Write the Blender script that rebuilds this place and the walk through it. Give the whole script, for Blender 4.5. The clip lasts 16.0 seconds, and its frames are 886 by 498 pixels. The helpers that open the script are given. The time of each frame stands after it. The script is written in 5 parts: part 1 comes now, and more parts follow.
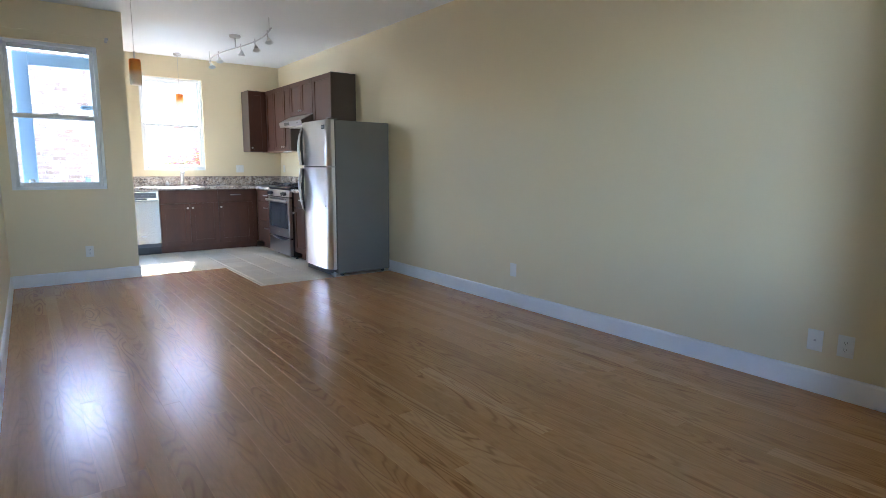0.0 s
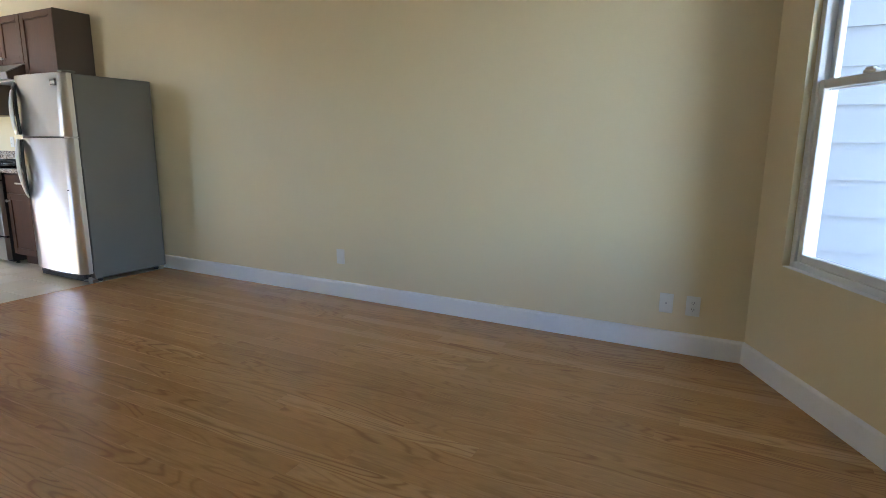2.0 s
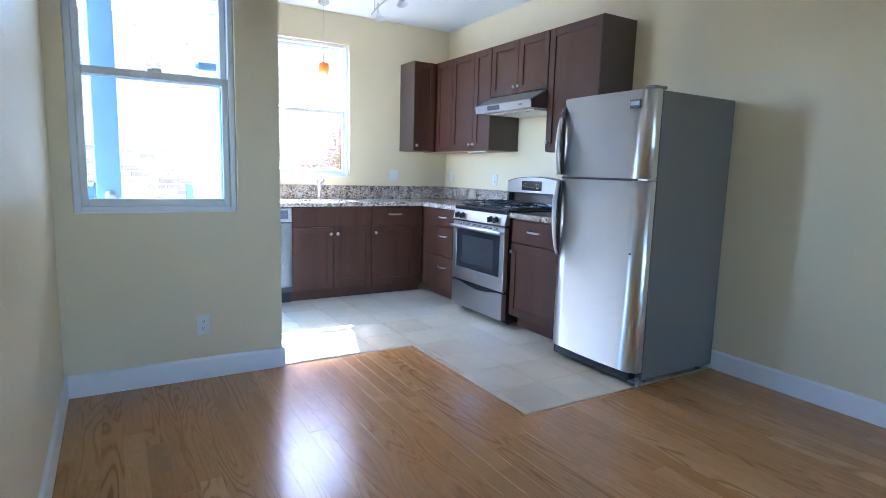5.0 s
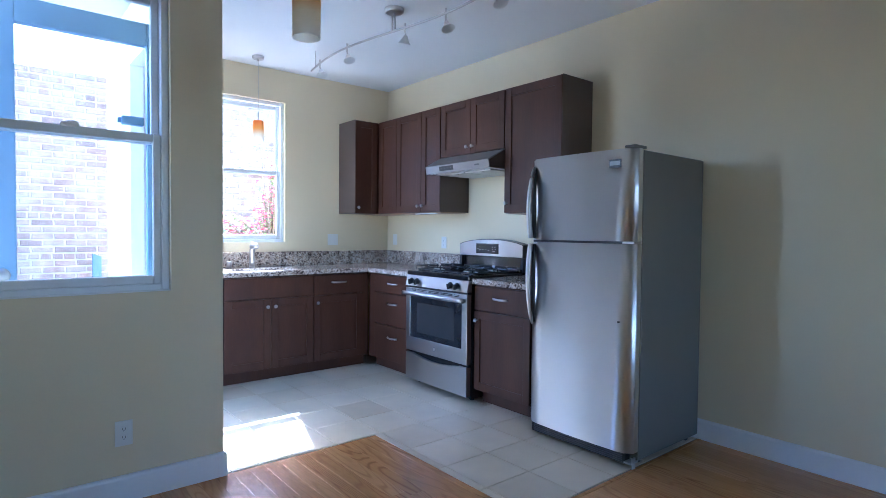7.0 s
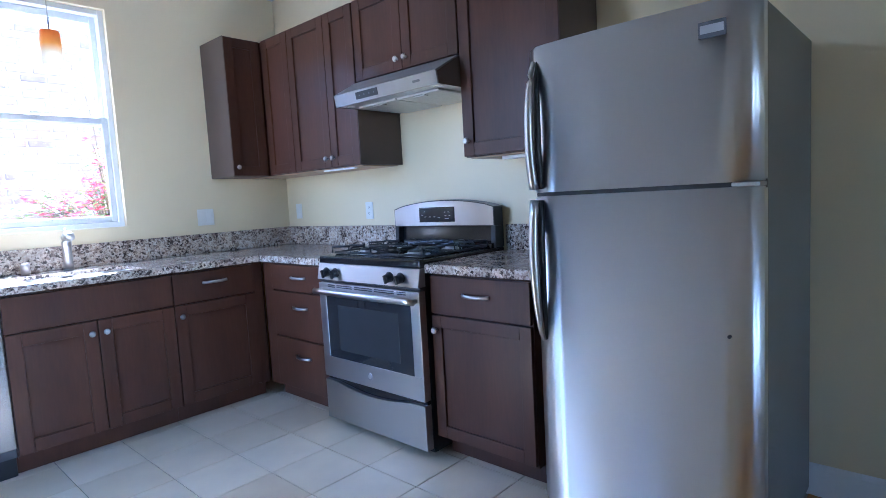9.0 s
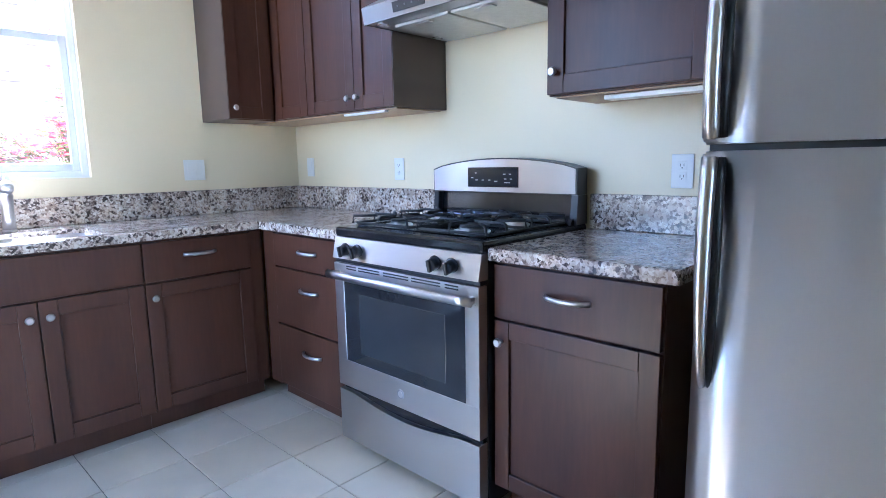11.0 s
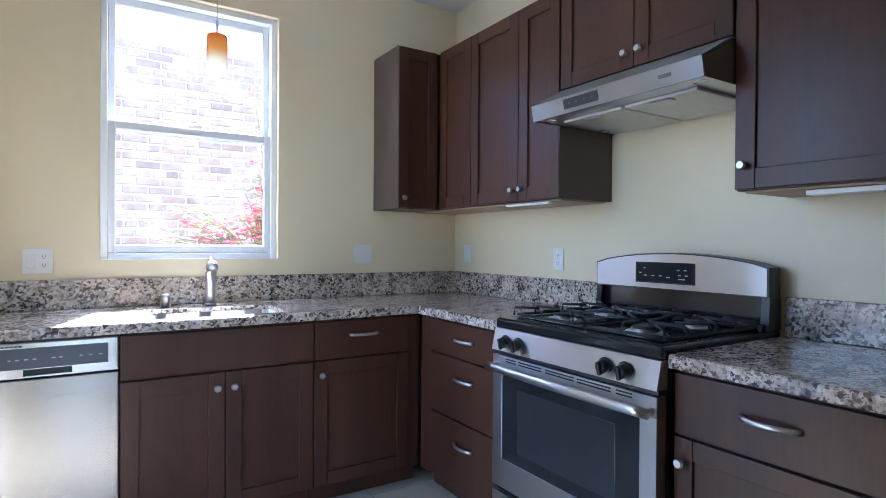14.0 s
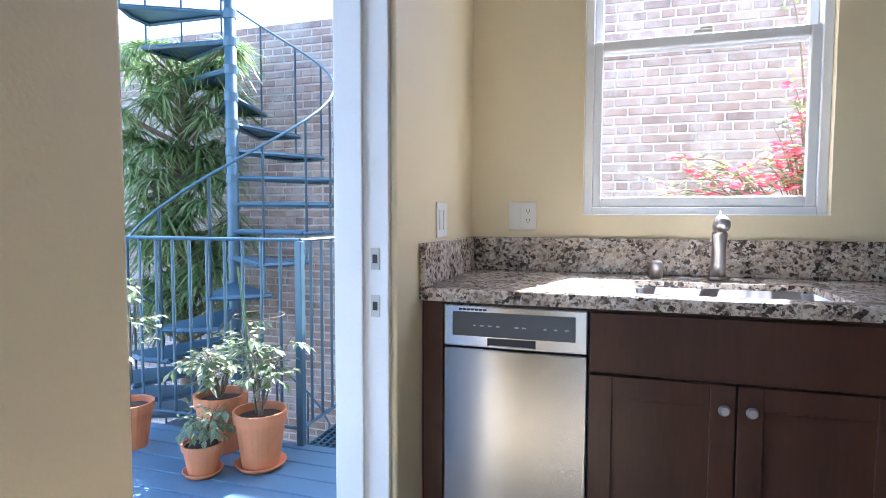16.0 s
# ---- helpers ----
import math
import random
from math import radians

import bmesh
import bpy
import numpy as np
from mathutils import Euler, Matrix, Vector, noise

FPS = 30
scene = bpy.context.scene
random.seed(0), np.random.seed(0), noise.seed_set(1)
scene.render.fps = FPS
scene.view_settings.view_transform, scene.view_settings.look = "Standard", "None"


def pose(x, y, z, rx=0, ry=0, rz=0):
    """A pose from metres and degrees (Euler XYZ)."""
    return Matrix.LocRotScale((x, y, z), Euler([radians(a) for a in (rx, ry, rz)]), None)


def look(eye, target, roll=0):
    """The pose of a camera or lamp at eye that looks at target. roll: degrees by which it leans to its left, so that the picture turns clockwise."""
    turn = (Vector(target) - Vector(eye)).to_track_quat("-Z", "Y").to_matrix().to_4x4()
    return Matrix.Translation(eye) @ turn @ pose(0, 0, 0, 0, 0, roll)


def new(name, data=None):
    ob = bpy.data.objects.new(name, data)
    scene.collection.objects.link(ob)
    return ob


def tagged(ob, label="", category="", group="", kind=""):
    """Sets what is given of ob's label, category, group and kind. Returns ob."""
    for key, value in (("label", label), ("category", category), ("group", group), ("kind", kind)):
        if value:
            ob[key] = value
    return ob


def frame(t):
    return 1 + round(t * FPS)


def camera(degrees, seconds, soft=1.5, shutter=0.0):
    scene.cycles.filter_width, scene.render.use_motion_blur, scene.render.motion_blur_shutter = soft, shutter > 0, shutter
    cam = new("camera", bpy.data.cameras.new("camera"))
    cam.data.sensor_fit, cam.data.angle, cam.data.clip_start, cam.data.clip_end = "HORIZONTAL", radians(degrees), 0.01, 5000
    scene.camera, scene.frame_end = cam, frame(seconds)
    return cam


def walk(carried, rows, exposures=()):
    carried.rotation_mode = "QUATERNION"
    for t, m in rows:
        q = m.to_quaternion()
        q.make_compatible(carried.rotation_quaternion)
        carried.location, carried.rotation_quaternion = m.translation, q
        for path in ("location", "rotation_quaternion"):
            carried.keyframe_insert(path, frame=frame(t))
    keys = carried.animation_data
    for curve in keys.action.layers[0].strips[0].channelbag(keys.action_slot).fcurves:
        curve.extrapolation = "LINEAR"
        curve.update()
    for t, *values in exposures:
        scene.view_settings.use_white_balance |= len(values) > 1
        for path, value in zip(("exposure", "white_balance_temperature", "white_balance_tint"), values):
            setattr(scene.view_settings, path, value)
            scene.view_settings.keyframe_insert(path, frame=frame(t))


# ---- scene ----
cam = camera(77.0, 16.0, soft=0.75)
PATH = [
    (0, (-3.354, -8.971, 1.195), (-2.174, -7.382, 0.907), 0.34),
    (0.5, (-3.316, -8.849, 1.196), (-2.011, -7.358, 0.92), 0.1),
    (1, (-3.326, -8.735, 1.194), (-1.941, -7.343, 0.816), -0.68),
    (1.5, (-3.388, -8.456, 1.201), (-1.813, -7.283, 0.823), -0.12),
    (2, (-3.35, -8.131, 1.192), (-1.611, -7.22, 0.813), 0.47),
    (2.5, (-3.244, -7.757, 1.169), (-1.38, -7.122, 0.818), 1.09),
    (3, (-3.25, -7.235, 1.162), (-1.348, -6.7, 0.849), 1.11),
    (3.5, (-3.189, -6.742, 1.214), (-1.412, -5.883, 0.896), 0.91),
    (4, (-3.195, -6.308, 1.237), (-1.764, -4.95, 0.91), 0.89),
    (4.5, (-3.283, -5.857, 1.236), (-2.16, -4.239, 0.89), 2.08),
    (5, (-3.304, -5.534, 1.215), (-2.29, -3.832, 0.941), 1.57),
    (5.2, (-3.315, -5.439, 1.215), (-2.276, -3.74, 1.028), 0.76),
    (7.3, (-3.363, -4.931, 1.248), (-2.058, -3.417, 1.189), 0.01),
    (7.5, (-3.309, -4.813, 1.232), (-1.974, -3.326, 1.163), -0.52),
    (8, (-3.043, -4.452, 1.206), (-1.65, -3.021, 1.09), -1.98),
    (8.5, (-2.705, -4.132, 1.226), (-1.27, -2.747, 1.079), -3.01),
    (8.7, (-2.584, -3.996, 1.221), (-1.126, -2.636, 1.058), -3.24),
    (10.8, (-1.995, -3.226, 1.16), (-0.514, -1.916, 0.858), -1.95),
    (11, (-1.989, -3.158, 1.18), (-0.556, -1.798, 0.873), -1.04),
    (11.5, (-1.995, -3.064, 1.182), (-0.734, -1.539, 0.892), 1.3),
    (12, (-2.012, -3.038, 1.198), (-0.931, -1.37, 0.969), 1.06),
    (12.5, (-1.995, -3.021, 1.212), (-0.989, -1.294, 1.151), -0.13),
    (13, (-2.001, -3.042, 1.239), (-1.009, -1.307, 1.323), -0.15),
    (13.5, (-2.006, -3.065, 1.233), (-0.934, -1.38, 1.33), -0.28),
    (14, (-2.035, -3.071, 1.219), (-0.966, -1.381, 1.205), 0.4),
    (14.5, (-2.057, -3.074, 1.156), (-1.088, -1.325, 1.113), 0.29),
    (15, (-1.981, -2.969, 1.101), (-1.371, -1.065, 1.049), -0.88),
    (15.5, (-1.882, -2.618, 1.102), (-1.868, -0.619, 1.067), -0.28),
    (16, (-1.873, -2.245, 1.13), (-2.466, -0.338, 1.015), 0.16),
]
walk(cam, [(t, look(eye, target, roll)) for t, eye, target, roll in PATH],
     exposures=[(0, 4.04, 5450, 14), (1.5, 4.16, 5750, 13), (3.0, 4.28, 6400, 16), (4.0, 4.43, 5350, 10), (5.0, 4.18, 4800, 12), (7.5, 3.58, 4550, 16), (8.5, 3.62, 4550, 17), (11.0, 4.12, 4750, 17), (12.0, 3.93, 4700, 17), (14.0, 3.33, 5000, 15), (15.5, 3.18, 5500, 17), (16.0, 2.98, 5450, 17)])

# ---- light ----
world = bpy.data.worlds.new("sky")
scene.world = world
world.use_nodes = True
wn, wl = world.node_tree.nodes, world.node_tree.links
sky = wn.new("ShaderNodeTexSky")
sky.sky_type = "NISHITA"
sky.sun_disc = False
SUN = Vector((-0.31, -1.0, -1.06)).normalized()   # the way the sunlight goes
sky.sun_elevation = math.asin(-SUN.z)
sky.sun_rotation = math.atan2(-SUN.x, -SUN.y)
wn["Background"].inputs["Strength"].default_value = 0.15
wl.new(sky.outputs["Color"], wn["Background"].inputs["Color"])
sun = new("sun", bpy.data.lights.new("sun", "SUN"))
sun.data.energy = 5.0
sun.data.angle = radians(0.5)
sun.data.color = (1.0, 0.95, 0.86)
sun.matrix_world = look((0, 0, 10), Vector((0, 0, 10)) + SUN)



def opening(name, centre, target, w, h):
    """Guides the sky's light through an opening."""
    lamp = new(name, bpy.data.lights.new(name, "AREA"))
    lamp.data.shape, lamp.data.size, lamp.data.size_y = "RECTANGLE", w, h
    lamp.data.cycles.is_portal = True
    lamp.matrix_world = look(centre, target)
    return lamp


opening("kitchen_window_sky", (-1.58, 0.19, 1.79), (-1.58, -4, 1.79), 0.84, 1.32)
opening("end_window_sky", (-3.08, -2.0, 1.67), (-3.08, -6, 1.67), 0.80, 1.44)
opening("door_sky", (-2.60, -1.25, 1.18), (0, -1.25, 1.18), 0.86, 2.36)
opening("bay_sky", (-2.17, -9.95, 1.48), (-2.17, -3, 1.48), 0.71, 1.76)

# ---- materials ----
def nodes_of(m):
    m.use_nodes = True
    t = m.node_tree
    return t, t.nodes, t.links, t.nodes["Principled BSDF"]


def ramp(n, pairs):
    r = n.new("ShaderNodeValToRGB")
    e = r.color_ramp.elements
    while len(e) < len(pairs):
        e.new(0.5)
    for el, (p, c) in zip(e, pairs):
        el.position, el.color = p, (*c, 1)
    return r


def surface(name, colour, rough=0.5, metal=0.0, var=0.08, scale=6.0, bump=0.02, fine=180.0, stretch=(1, 1, 1), coat=0.0, rvar=0.08):
    """Colour with broad stains and fine grain, in metres."""
    m = bpy.data.materials.new(name)
    t, n, l, b = nodes_of(m)
    co = n.new("ShaderNodeTexCoord")
    mp = n.new("ShaderNodeMapping")
    mp.inputs["Scale"].default_value = stretch
    l.new(co.outputs["Object"], mp.inputs["Vector"])
    big, small = n.new("ShaderNodeTexNoise"), n.new("ShaderNodeTexNoise")
    big.inputs["Scale"].default_value, small.inputs["Scale"].default_value = scale, fine
    big.inputs["Detail"].default_value, small.inputs["Detail"].default_value = 5, 3
    for k in (big, small):
        l.new(mp.outputs["Vector"], k.inputs["Vector"])
    mixed = n.new("ShaderNodeMath")
    mixed.operation = "MULTIPLY_ADD"
    l.new(big.outputs["Fac"], mixed.inputs[0])
    mixed.inputs[1].default_value = 0.7
    sm = n.new("ShaderNodeMath")
    sm.operation = "MULTIPLY"
    sm.inputs[1].default_value = 0.3
    l.new(small.outputs["Fac"], sm.inputs[0])
    l.new(sm.outputs[0], mixed.inputs[2])
    lo, hi = [max(0, c * (1 - var)) for c in colour], [min(1, c * (1 + var)) for c in colour]
    r = ramp(n, [(0.3, lo), (0.7, hi)])
    l.new(mixed.outputs[0], r.inputs["Fac"])
    l.new(r.outputs["Color"], b.inputs["Base Color"])
    rr = n.new("ShaderNodeMapRange")
    rr.inputs["To Min"].default_value, rr.inputs["To Max"].default_value = max(0.02, rough - rvar), min(1, rough + rvar)
    l.new(big.outputs["Fac"], rr.inputs["Value"])
    l.new(rr.outputs["Result"], b.inputs["Roughness"])
    b.inputs["Metallic"].default_value = metal
    b.inputs["Coat Weight"].default_value = coat
    if bump:
        bp = n.new("ShaderNodeBump")
        bp.inputs["Strength"].default_value = min(1.0, bump * 10)
        bp.inputs["Distance"].default_value = 0.002
        l.new(small.outputs["Fac"], bp.inputs["Height"])
        l.new(bp.outputs["Normal"], b.inputs["Normal"])
    return m


def plank_wood(name):
    """Oak boards: tone by board, streaks and cathedral grain along y."""
    m = bpy.data.materials.new(name)
    t, n, l, b = nodes_of(m)
    co, info = n.new("ShaderNodeTexCoord"), n.new("ShaderNodeObjectInfo")
    geo = n.new("ShaderNodeNewGeometry")
    rnd = n.new("ShaderNodeMath")
    l.new(info.outputs["Random"], rnd.inputs[0])
    l.new(geo.outputs["Random Per Island"], rnd.inputs[1])
    fr = n.new("ShaderNodeMath")
    fr.operation = "FRACT"
    l.new(rnd.outputs[0], fr.inputs[0])
    off = n.new("ShaderNodeVectorMath")
    off.operation = "MULTIPLY_ADD"
    l.new(fr.outputs[0], off.inputs[0])
    off.inputs[1].default_value = (37.0, 91.0, 13.0)
    l.new(geo.outputs["Position"], off.inputs[2])
    mp = n.new("ShaderNodeMapping")
    mp.inputs["Scale"].default_value = (1.0, 0.13, 1.0)
    l.new(off.outputs[0], mp.inputs["Vector"])
    warp = n.new("ShaderNodeTexNoise")
    warp.inputs["Scale"].default_value = 9.0
    l.new(mp.outputs["Vector"], warp.inputs["Vector"])
    # growth rings: the contours of a slow noise, cut into long loops
    slow = n.new("ShaderNodeTexNoise")
    slow.inputs["Scale"].default_value, slow.inputs["Detail"].default_value, slow.inputs["Distortion"].default_value = 8.0, 1.2, 0.3
    l.new(mp.outputs["Vector"], slow.inputs["Vector"])
    turns, wave, half = n.new("ShaderNodeMath"), n.new("ShaderNodeMath"), n.new("ShaderNodeMath")
    turns.operation, wave.operation, half.operation = "MULTIPLY", "SINE", "MULTIPLY_ADD"
    l.new(slow.outputs["Fac"], turns.inputs[0])
    turns.inputs[1].default_value = 85.0
    l.new(turns.outputs[0], wave.inputs[0])
    l.new(wave.outputs[0], half.inputs[0])
    half.inputs[1].default_value = half.inputs[2].default_value = 0.5
    patch = n.new("ShaderNodeTexNoise")
    patch.inputs["Scale"].default_value, patch.inputs["Detail"].default_value = 4.0, 2.0
    l.new(mp.outputs["Vector"], patch.inputs["Vector"])
    share = n.new("ShaderNodeMapRange")
    share.inputs["From Min"].default_value, share.inputs["From Max"].default_value = 0.40, 0.66
    share.inputs["To Min"].default_value, share.inputs["To Max"].default_value = 0.10, 0.72
    l.new(patch.outputs["Fac"], share.inputs["Value"])
    fine = n.new("ShaderNodeTexNoise")
    fine.inputs["Scale"].default_value, fine.inputs["Detail"].default_value = 120.0, 5
    l.new(mp.outputs["Vector"], fine.inputs["Vector"])
    tone = ramp(n, [(0.0, (0.42, 0.210, 0.068)), (0.4, (0.47, 0.240, 0.080)), (0.8, (0.49, 0.254, 0.088)), (1.0, (0.56, 0.315, 0.120))])
    l.new(fr.outputs[0], tone.inputs["Fac"])
    grain = ramp(n, [(0.0, (0.52, 0.44, 0.38)), (0.20, (0.84, 0.80, 0.76)), (0.5, (1.0, 1.0, 1.0)), (1.0, (1.05, 1.05, 1.05))])
    l.new(half.outputs[0], grain.inputs["Fac"])
    streak = ramp(n, [(0.3, (0.8, 0.78, 0.74)), (0.65, (1.08, 1.08, 1.08))])
    l.new(fine.outputs["Fac"], streak.inputs["Fac"])
    one = n.new("ShaderNodeMix")
    one.data_type, one.blend_type = "RGBA", "MULTIPLY"
    l.new(share.outputs["Result"], one.inputs[0])
    l.new(tone.outputs["Color"], one.inputs[6])
    l.new(grain.outputs["Color"], one.inputs[7])
    two = n.new("ShaderNodeMix")
    two.data_type, two.blend_type = "RGBA", "MULTIPLY"
    two.inputs[0].default_value = 0.45
    l.new(one.outputs[2], two.inputs[6])
    l.new(streak.outputs["Color"], two.inputs[7])
    l.new(two.outputs[2], b.inputs["Base Color"])
    rr = n.new("ShaderNodeMapRange")
    rr.inputs["To Min"].default_value, rr.inputs["To Max"].default_value = 0.17, 0.28
    l.new(warp.outputs["Fac"], rr.inputs["Value"])
    l.new(rr.outputs["Result"], b.inputs["Roughness"])
    bp = n.new("ShaderNodeBump")
    bp.inputs["Strength"].default_value, bp.inputs["Distance"].default_value = 0.12, 0.001
    l.new(fine.outputs["Fac"], bp.inputs["Height"])
    l.new(bp.outputs["Normal"], b.inputs["Normal"])
    return m


def granite(name):
    """Pale stone with brown, grey and near-black flecks."""
    m = bpy.data.materials.new(name)
    t, n, l, b = nodes_of(m)
    co = n.new("ShaderNodeTexCoord")
    def flecks(scale, warp, stops):
        """Crisp angular grains, one tone each."""
        nz = n.new("ShaderNodeTexNoise")
        nz.inputs["Scale"].default_value, nz.inputs["Detail"].default_value = scale * 0.6, 4.0
        l.new(co.outputs["Object"], nz.inputs["Vector"])
        wp = n.new("ShaderNodeVectorMath")
        wp.operation = "MULTIPLY_ADD"
        l.new(nz.outputs["Color"], wp.inputs[0])
        wp.inputs[1].default_value = (warp, warp, warp)
        l.new(co.outputs["Object"], wp.inputs[2])
        vo = n.new("ShaderNodeTexVoronoi")
        vo.inputs["Scale"].default_value = scale
        l.new(wp.outputs[0], vo.inputs["Vector"])
        sp = n.new("ShaderNodeSeparateColor")
        l.new(vo.outputs["Color"], sp.inputs[0])
        r = ramp(n, stops)
        r.color_ramp.interpolation = "CONSTANT"
        cl = n.new("ShaderNodeTexNoise")
        cl.inputs["Scale"].default_value, cl.inputs["Detail"].default_value = 11.0, 3.0
        l.new(co.outputs["Object"], cl.inputs["Vector"])
        ad = n.new("ShaderNodeMath")
        ad.operation = "MULTIPLY_ADD"
        l.new(cl.outputs["Fac"], ad.inputs[0])
        ad.inputs[1].default_value = 0.9
        l.new(sp.outputs[0], ad.inputs[2])
        sb = n.new("ShaderNodeMath")
        sb.operation = "SUBTRACT"
        l.new(ad.outputs[0], sb.inputs[0])
        sb.inputs[1].default_value = 0.45
        l.new(sb.outputs[0], r.inputs["Fac"])
        return r

    coarse = flecks(92.0, 0.018, [(0.0, (0.085, 0.07, 0.062)), (0.10, (0.20, 0.158, 0.135)), (0.21, (0.36, 0.30, 0.26)), (0.36, (0.56, 0.49, 0.42)), (0.66, (0.62, 0.56, 0.49)), (0.86, (0.70, 0.66, 0.60))])
    tiny = flecks(190.0, 0.008, [(0.0, (0.40, 0.37, 0.36)), (0.10, (0.75, 0.71, 0.68)), (0.22, (0.92, 0.90, 0.88)), (0.55, (1.0, 0.99, 0.98))])
    big = n.new("ShaderNodeTexNoise")
    big.inputs["Scale"].default_value, big.inputs["Detail"].default_value = 16.0, 4.0
    l.new(co.outputs["Object"], big.inputs["Vector"])
    tan = ramp(n, [(0.36, (0.70, 0.65, 0.61)), (0.5, (1.0, 1.0, 1.0)), (0.7, (1.05, 0.98, 0.88))])
    l.new(big.outputs["Fac"], tan.inputs["Fac"])
    last = coarse.outputs["Color"]
    for other in (tiny, tan):
        a = n.new("ShaderNodeMix")
        a.data_type, a.blend_type = "RGBA", "MULTIPLY"
        a.inputs[0].default_value = 1.0
        l.new(last, a.inputs[6])
        l.new(other.outputs["Color"], a.inputs[7])
        last = a.outputs[2]
    l.new(last, b.inputs["Base Color"])
    b.inputs["Roughness"].default_value = 0.16
    return m


def cabinet_wood(name, colour):
    m = surface(name, colour, rough=0.36, var=0.28, scale=5.0, fine=90.0, bump=0.01, stretch=(1.0, 1.0, 0.12))
    m.node_tree.nodes["Principled BSDF"].inputs["Specular IOR Level"].default_value = 0.34
    return m


def brushed(name, colour, rough, axis):
    """Brushed steel: fine lines along one axis."""
    s = {"x": (0.05, 1, 1), "y": (1, 0.05, 1), "z": (1, 1, 0.05)}[axis]
    m = surface(name, colour, rough=rough, metal=1.0, var=0.015, scale=3.0, fine=300.0, bump=0.0012, stretch=s, rvar=0.02)
    t, n, l, b = nodes_of(m)
    up = n.new("ShaderNodeCombineXYZ")
    up.inputs[2].default_value = 1.0
    l.new(up.outputs[0], b.inputs["Tangent"])
    b.inputs["Anisotropic"].default_value = 0.85
    return m


def glass(name):
    m = bpy.data.materials.new(name)
    t, n, l, b = nodes_of(m)
    b.inputs["Base Color"].default_value = (1, 1, 1, 1)
    b.inputs["Roughness"].default_value = 0.0
    b.inputs["Transmission Weight"].default_value = 1.0
    b.inputs["IOR"].default_value = 1.02
    dust, mx = n.new("ShaderNodeBsdfTranslucent"), n.new("ShaderNodeMixShader")
    dust.inputs["Color"].default_value = (0.9, 0.92, 0.95, 1)
    nz = n.new("ShaderNodeTexNoise")
    nz.inputs["Scale"].default_value, nz.inputs["Detail"].default_value = 4.0, 5.0
    mr = n.new("ShaderNodeMapRange")
    mr.inputs["To Min"].default_value, mr.inputs["To Max"].default_value = 0.002, 0.009
    l.new(nz.outputs["Fac"], mr.inputs["Value"])
    l.new(mr.outputs["Result"], mx.inputs[0])
    l.new(b.outputs[0], mx.inputs[1])
    l.new(dust.outputs[0], mx.inputs[2])
    l.new(mx.outputs[0], n["Material Output"].inputs["Surface"])
    return m


def by_piece(name, tones, rough, scale=30.0, bump=0.3, dist=0.003, fine=120.0, stain=0.8):
    """A tone for each piece, then stains and grit."""
    m = bpy.data.materials.new(name)
    t, n, l, b = nodes_of(m)
    info, geo, co = n.new("ShaderNodeObjectInfo"), n.new("ShaderNodeNewGeometry"), n.new("ShaderNodeTexCoord")
    add = n.new("ShaderNodeMath")
    l.new(info.outputs["Random"], add.inputs[0])
    l.new(geo.outputs["Random Per Island"], add.inputs[1])
    fr = n.new("ShaderNodeMath")
    fr.operation = "FRACT"
    l.new(add.outputs[0], fr.inputs[0])
    tone = ramp(n, [(i / (len(tones) - 1), c) for i, c in enumerate(tones)])
    l.new(fr.outputs[0], tone.inputs["Fac"])
    nz, gr = n.new("ShaderNodeTexNoise"), n.new("ShaderNodeTexNoise")
    nz.inputs["Scale"].default_value, nz.inputs["Detail"].default_value = scale, 6
    gr.inputs["Scale"].default_value, gr.inputs["Detail"].default_value = fine, 4
    l.new(geo.outputs["Position"], nz.inputs["Vector"])
    l.new(geo.outputs["Position"], gr.inputs["Vector"])
    st = ramp(n, [(0.3, (0.72, 0.72, 0.72)), (0.7, (1.15, 1.15, 1.15))])
    l.new(nz.outputs["Fac"], st.inputs["Fac"])
    mx = n.new("ShaderNodeMix")
    mx.data_type, mx.blend_type = "RGBA", "MULTIPLY"
    mx.inputs[0].default_value = stain
    l.new(tone.outputs["Color"], mx.inputs[6])
    l.new(st.outputs["Color"], mx.inputs[7])
    l.new(mx.outputs[2], b.inputs["Base Color"])
    b.inputs["Roughness"].default_value = rough
    bp = n.new("ShaderNodeBump")
    bp.inputs["Strength"].default_value, bp.inputs["Distance"].default_value = bump, dist
    l.new(gr.outputs["Fac"], bp.inputs["Height"])
    l.new(bp.outputs["Normal"], b.inputs["Normal"])
    return m


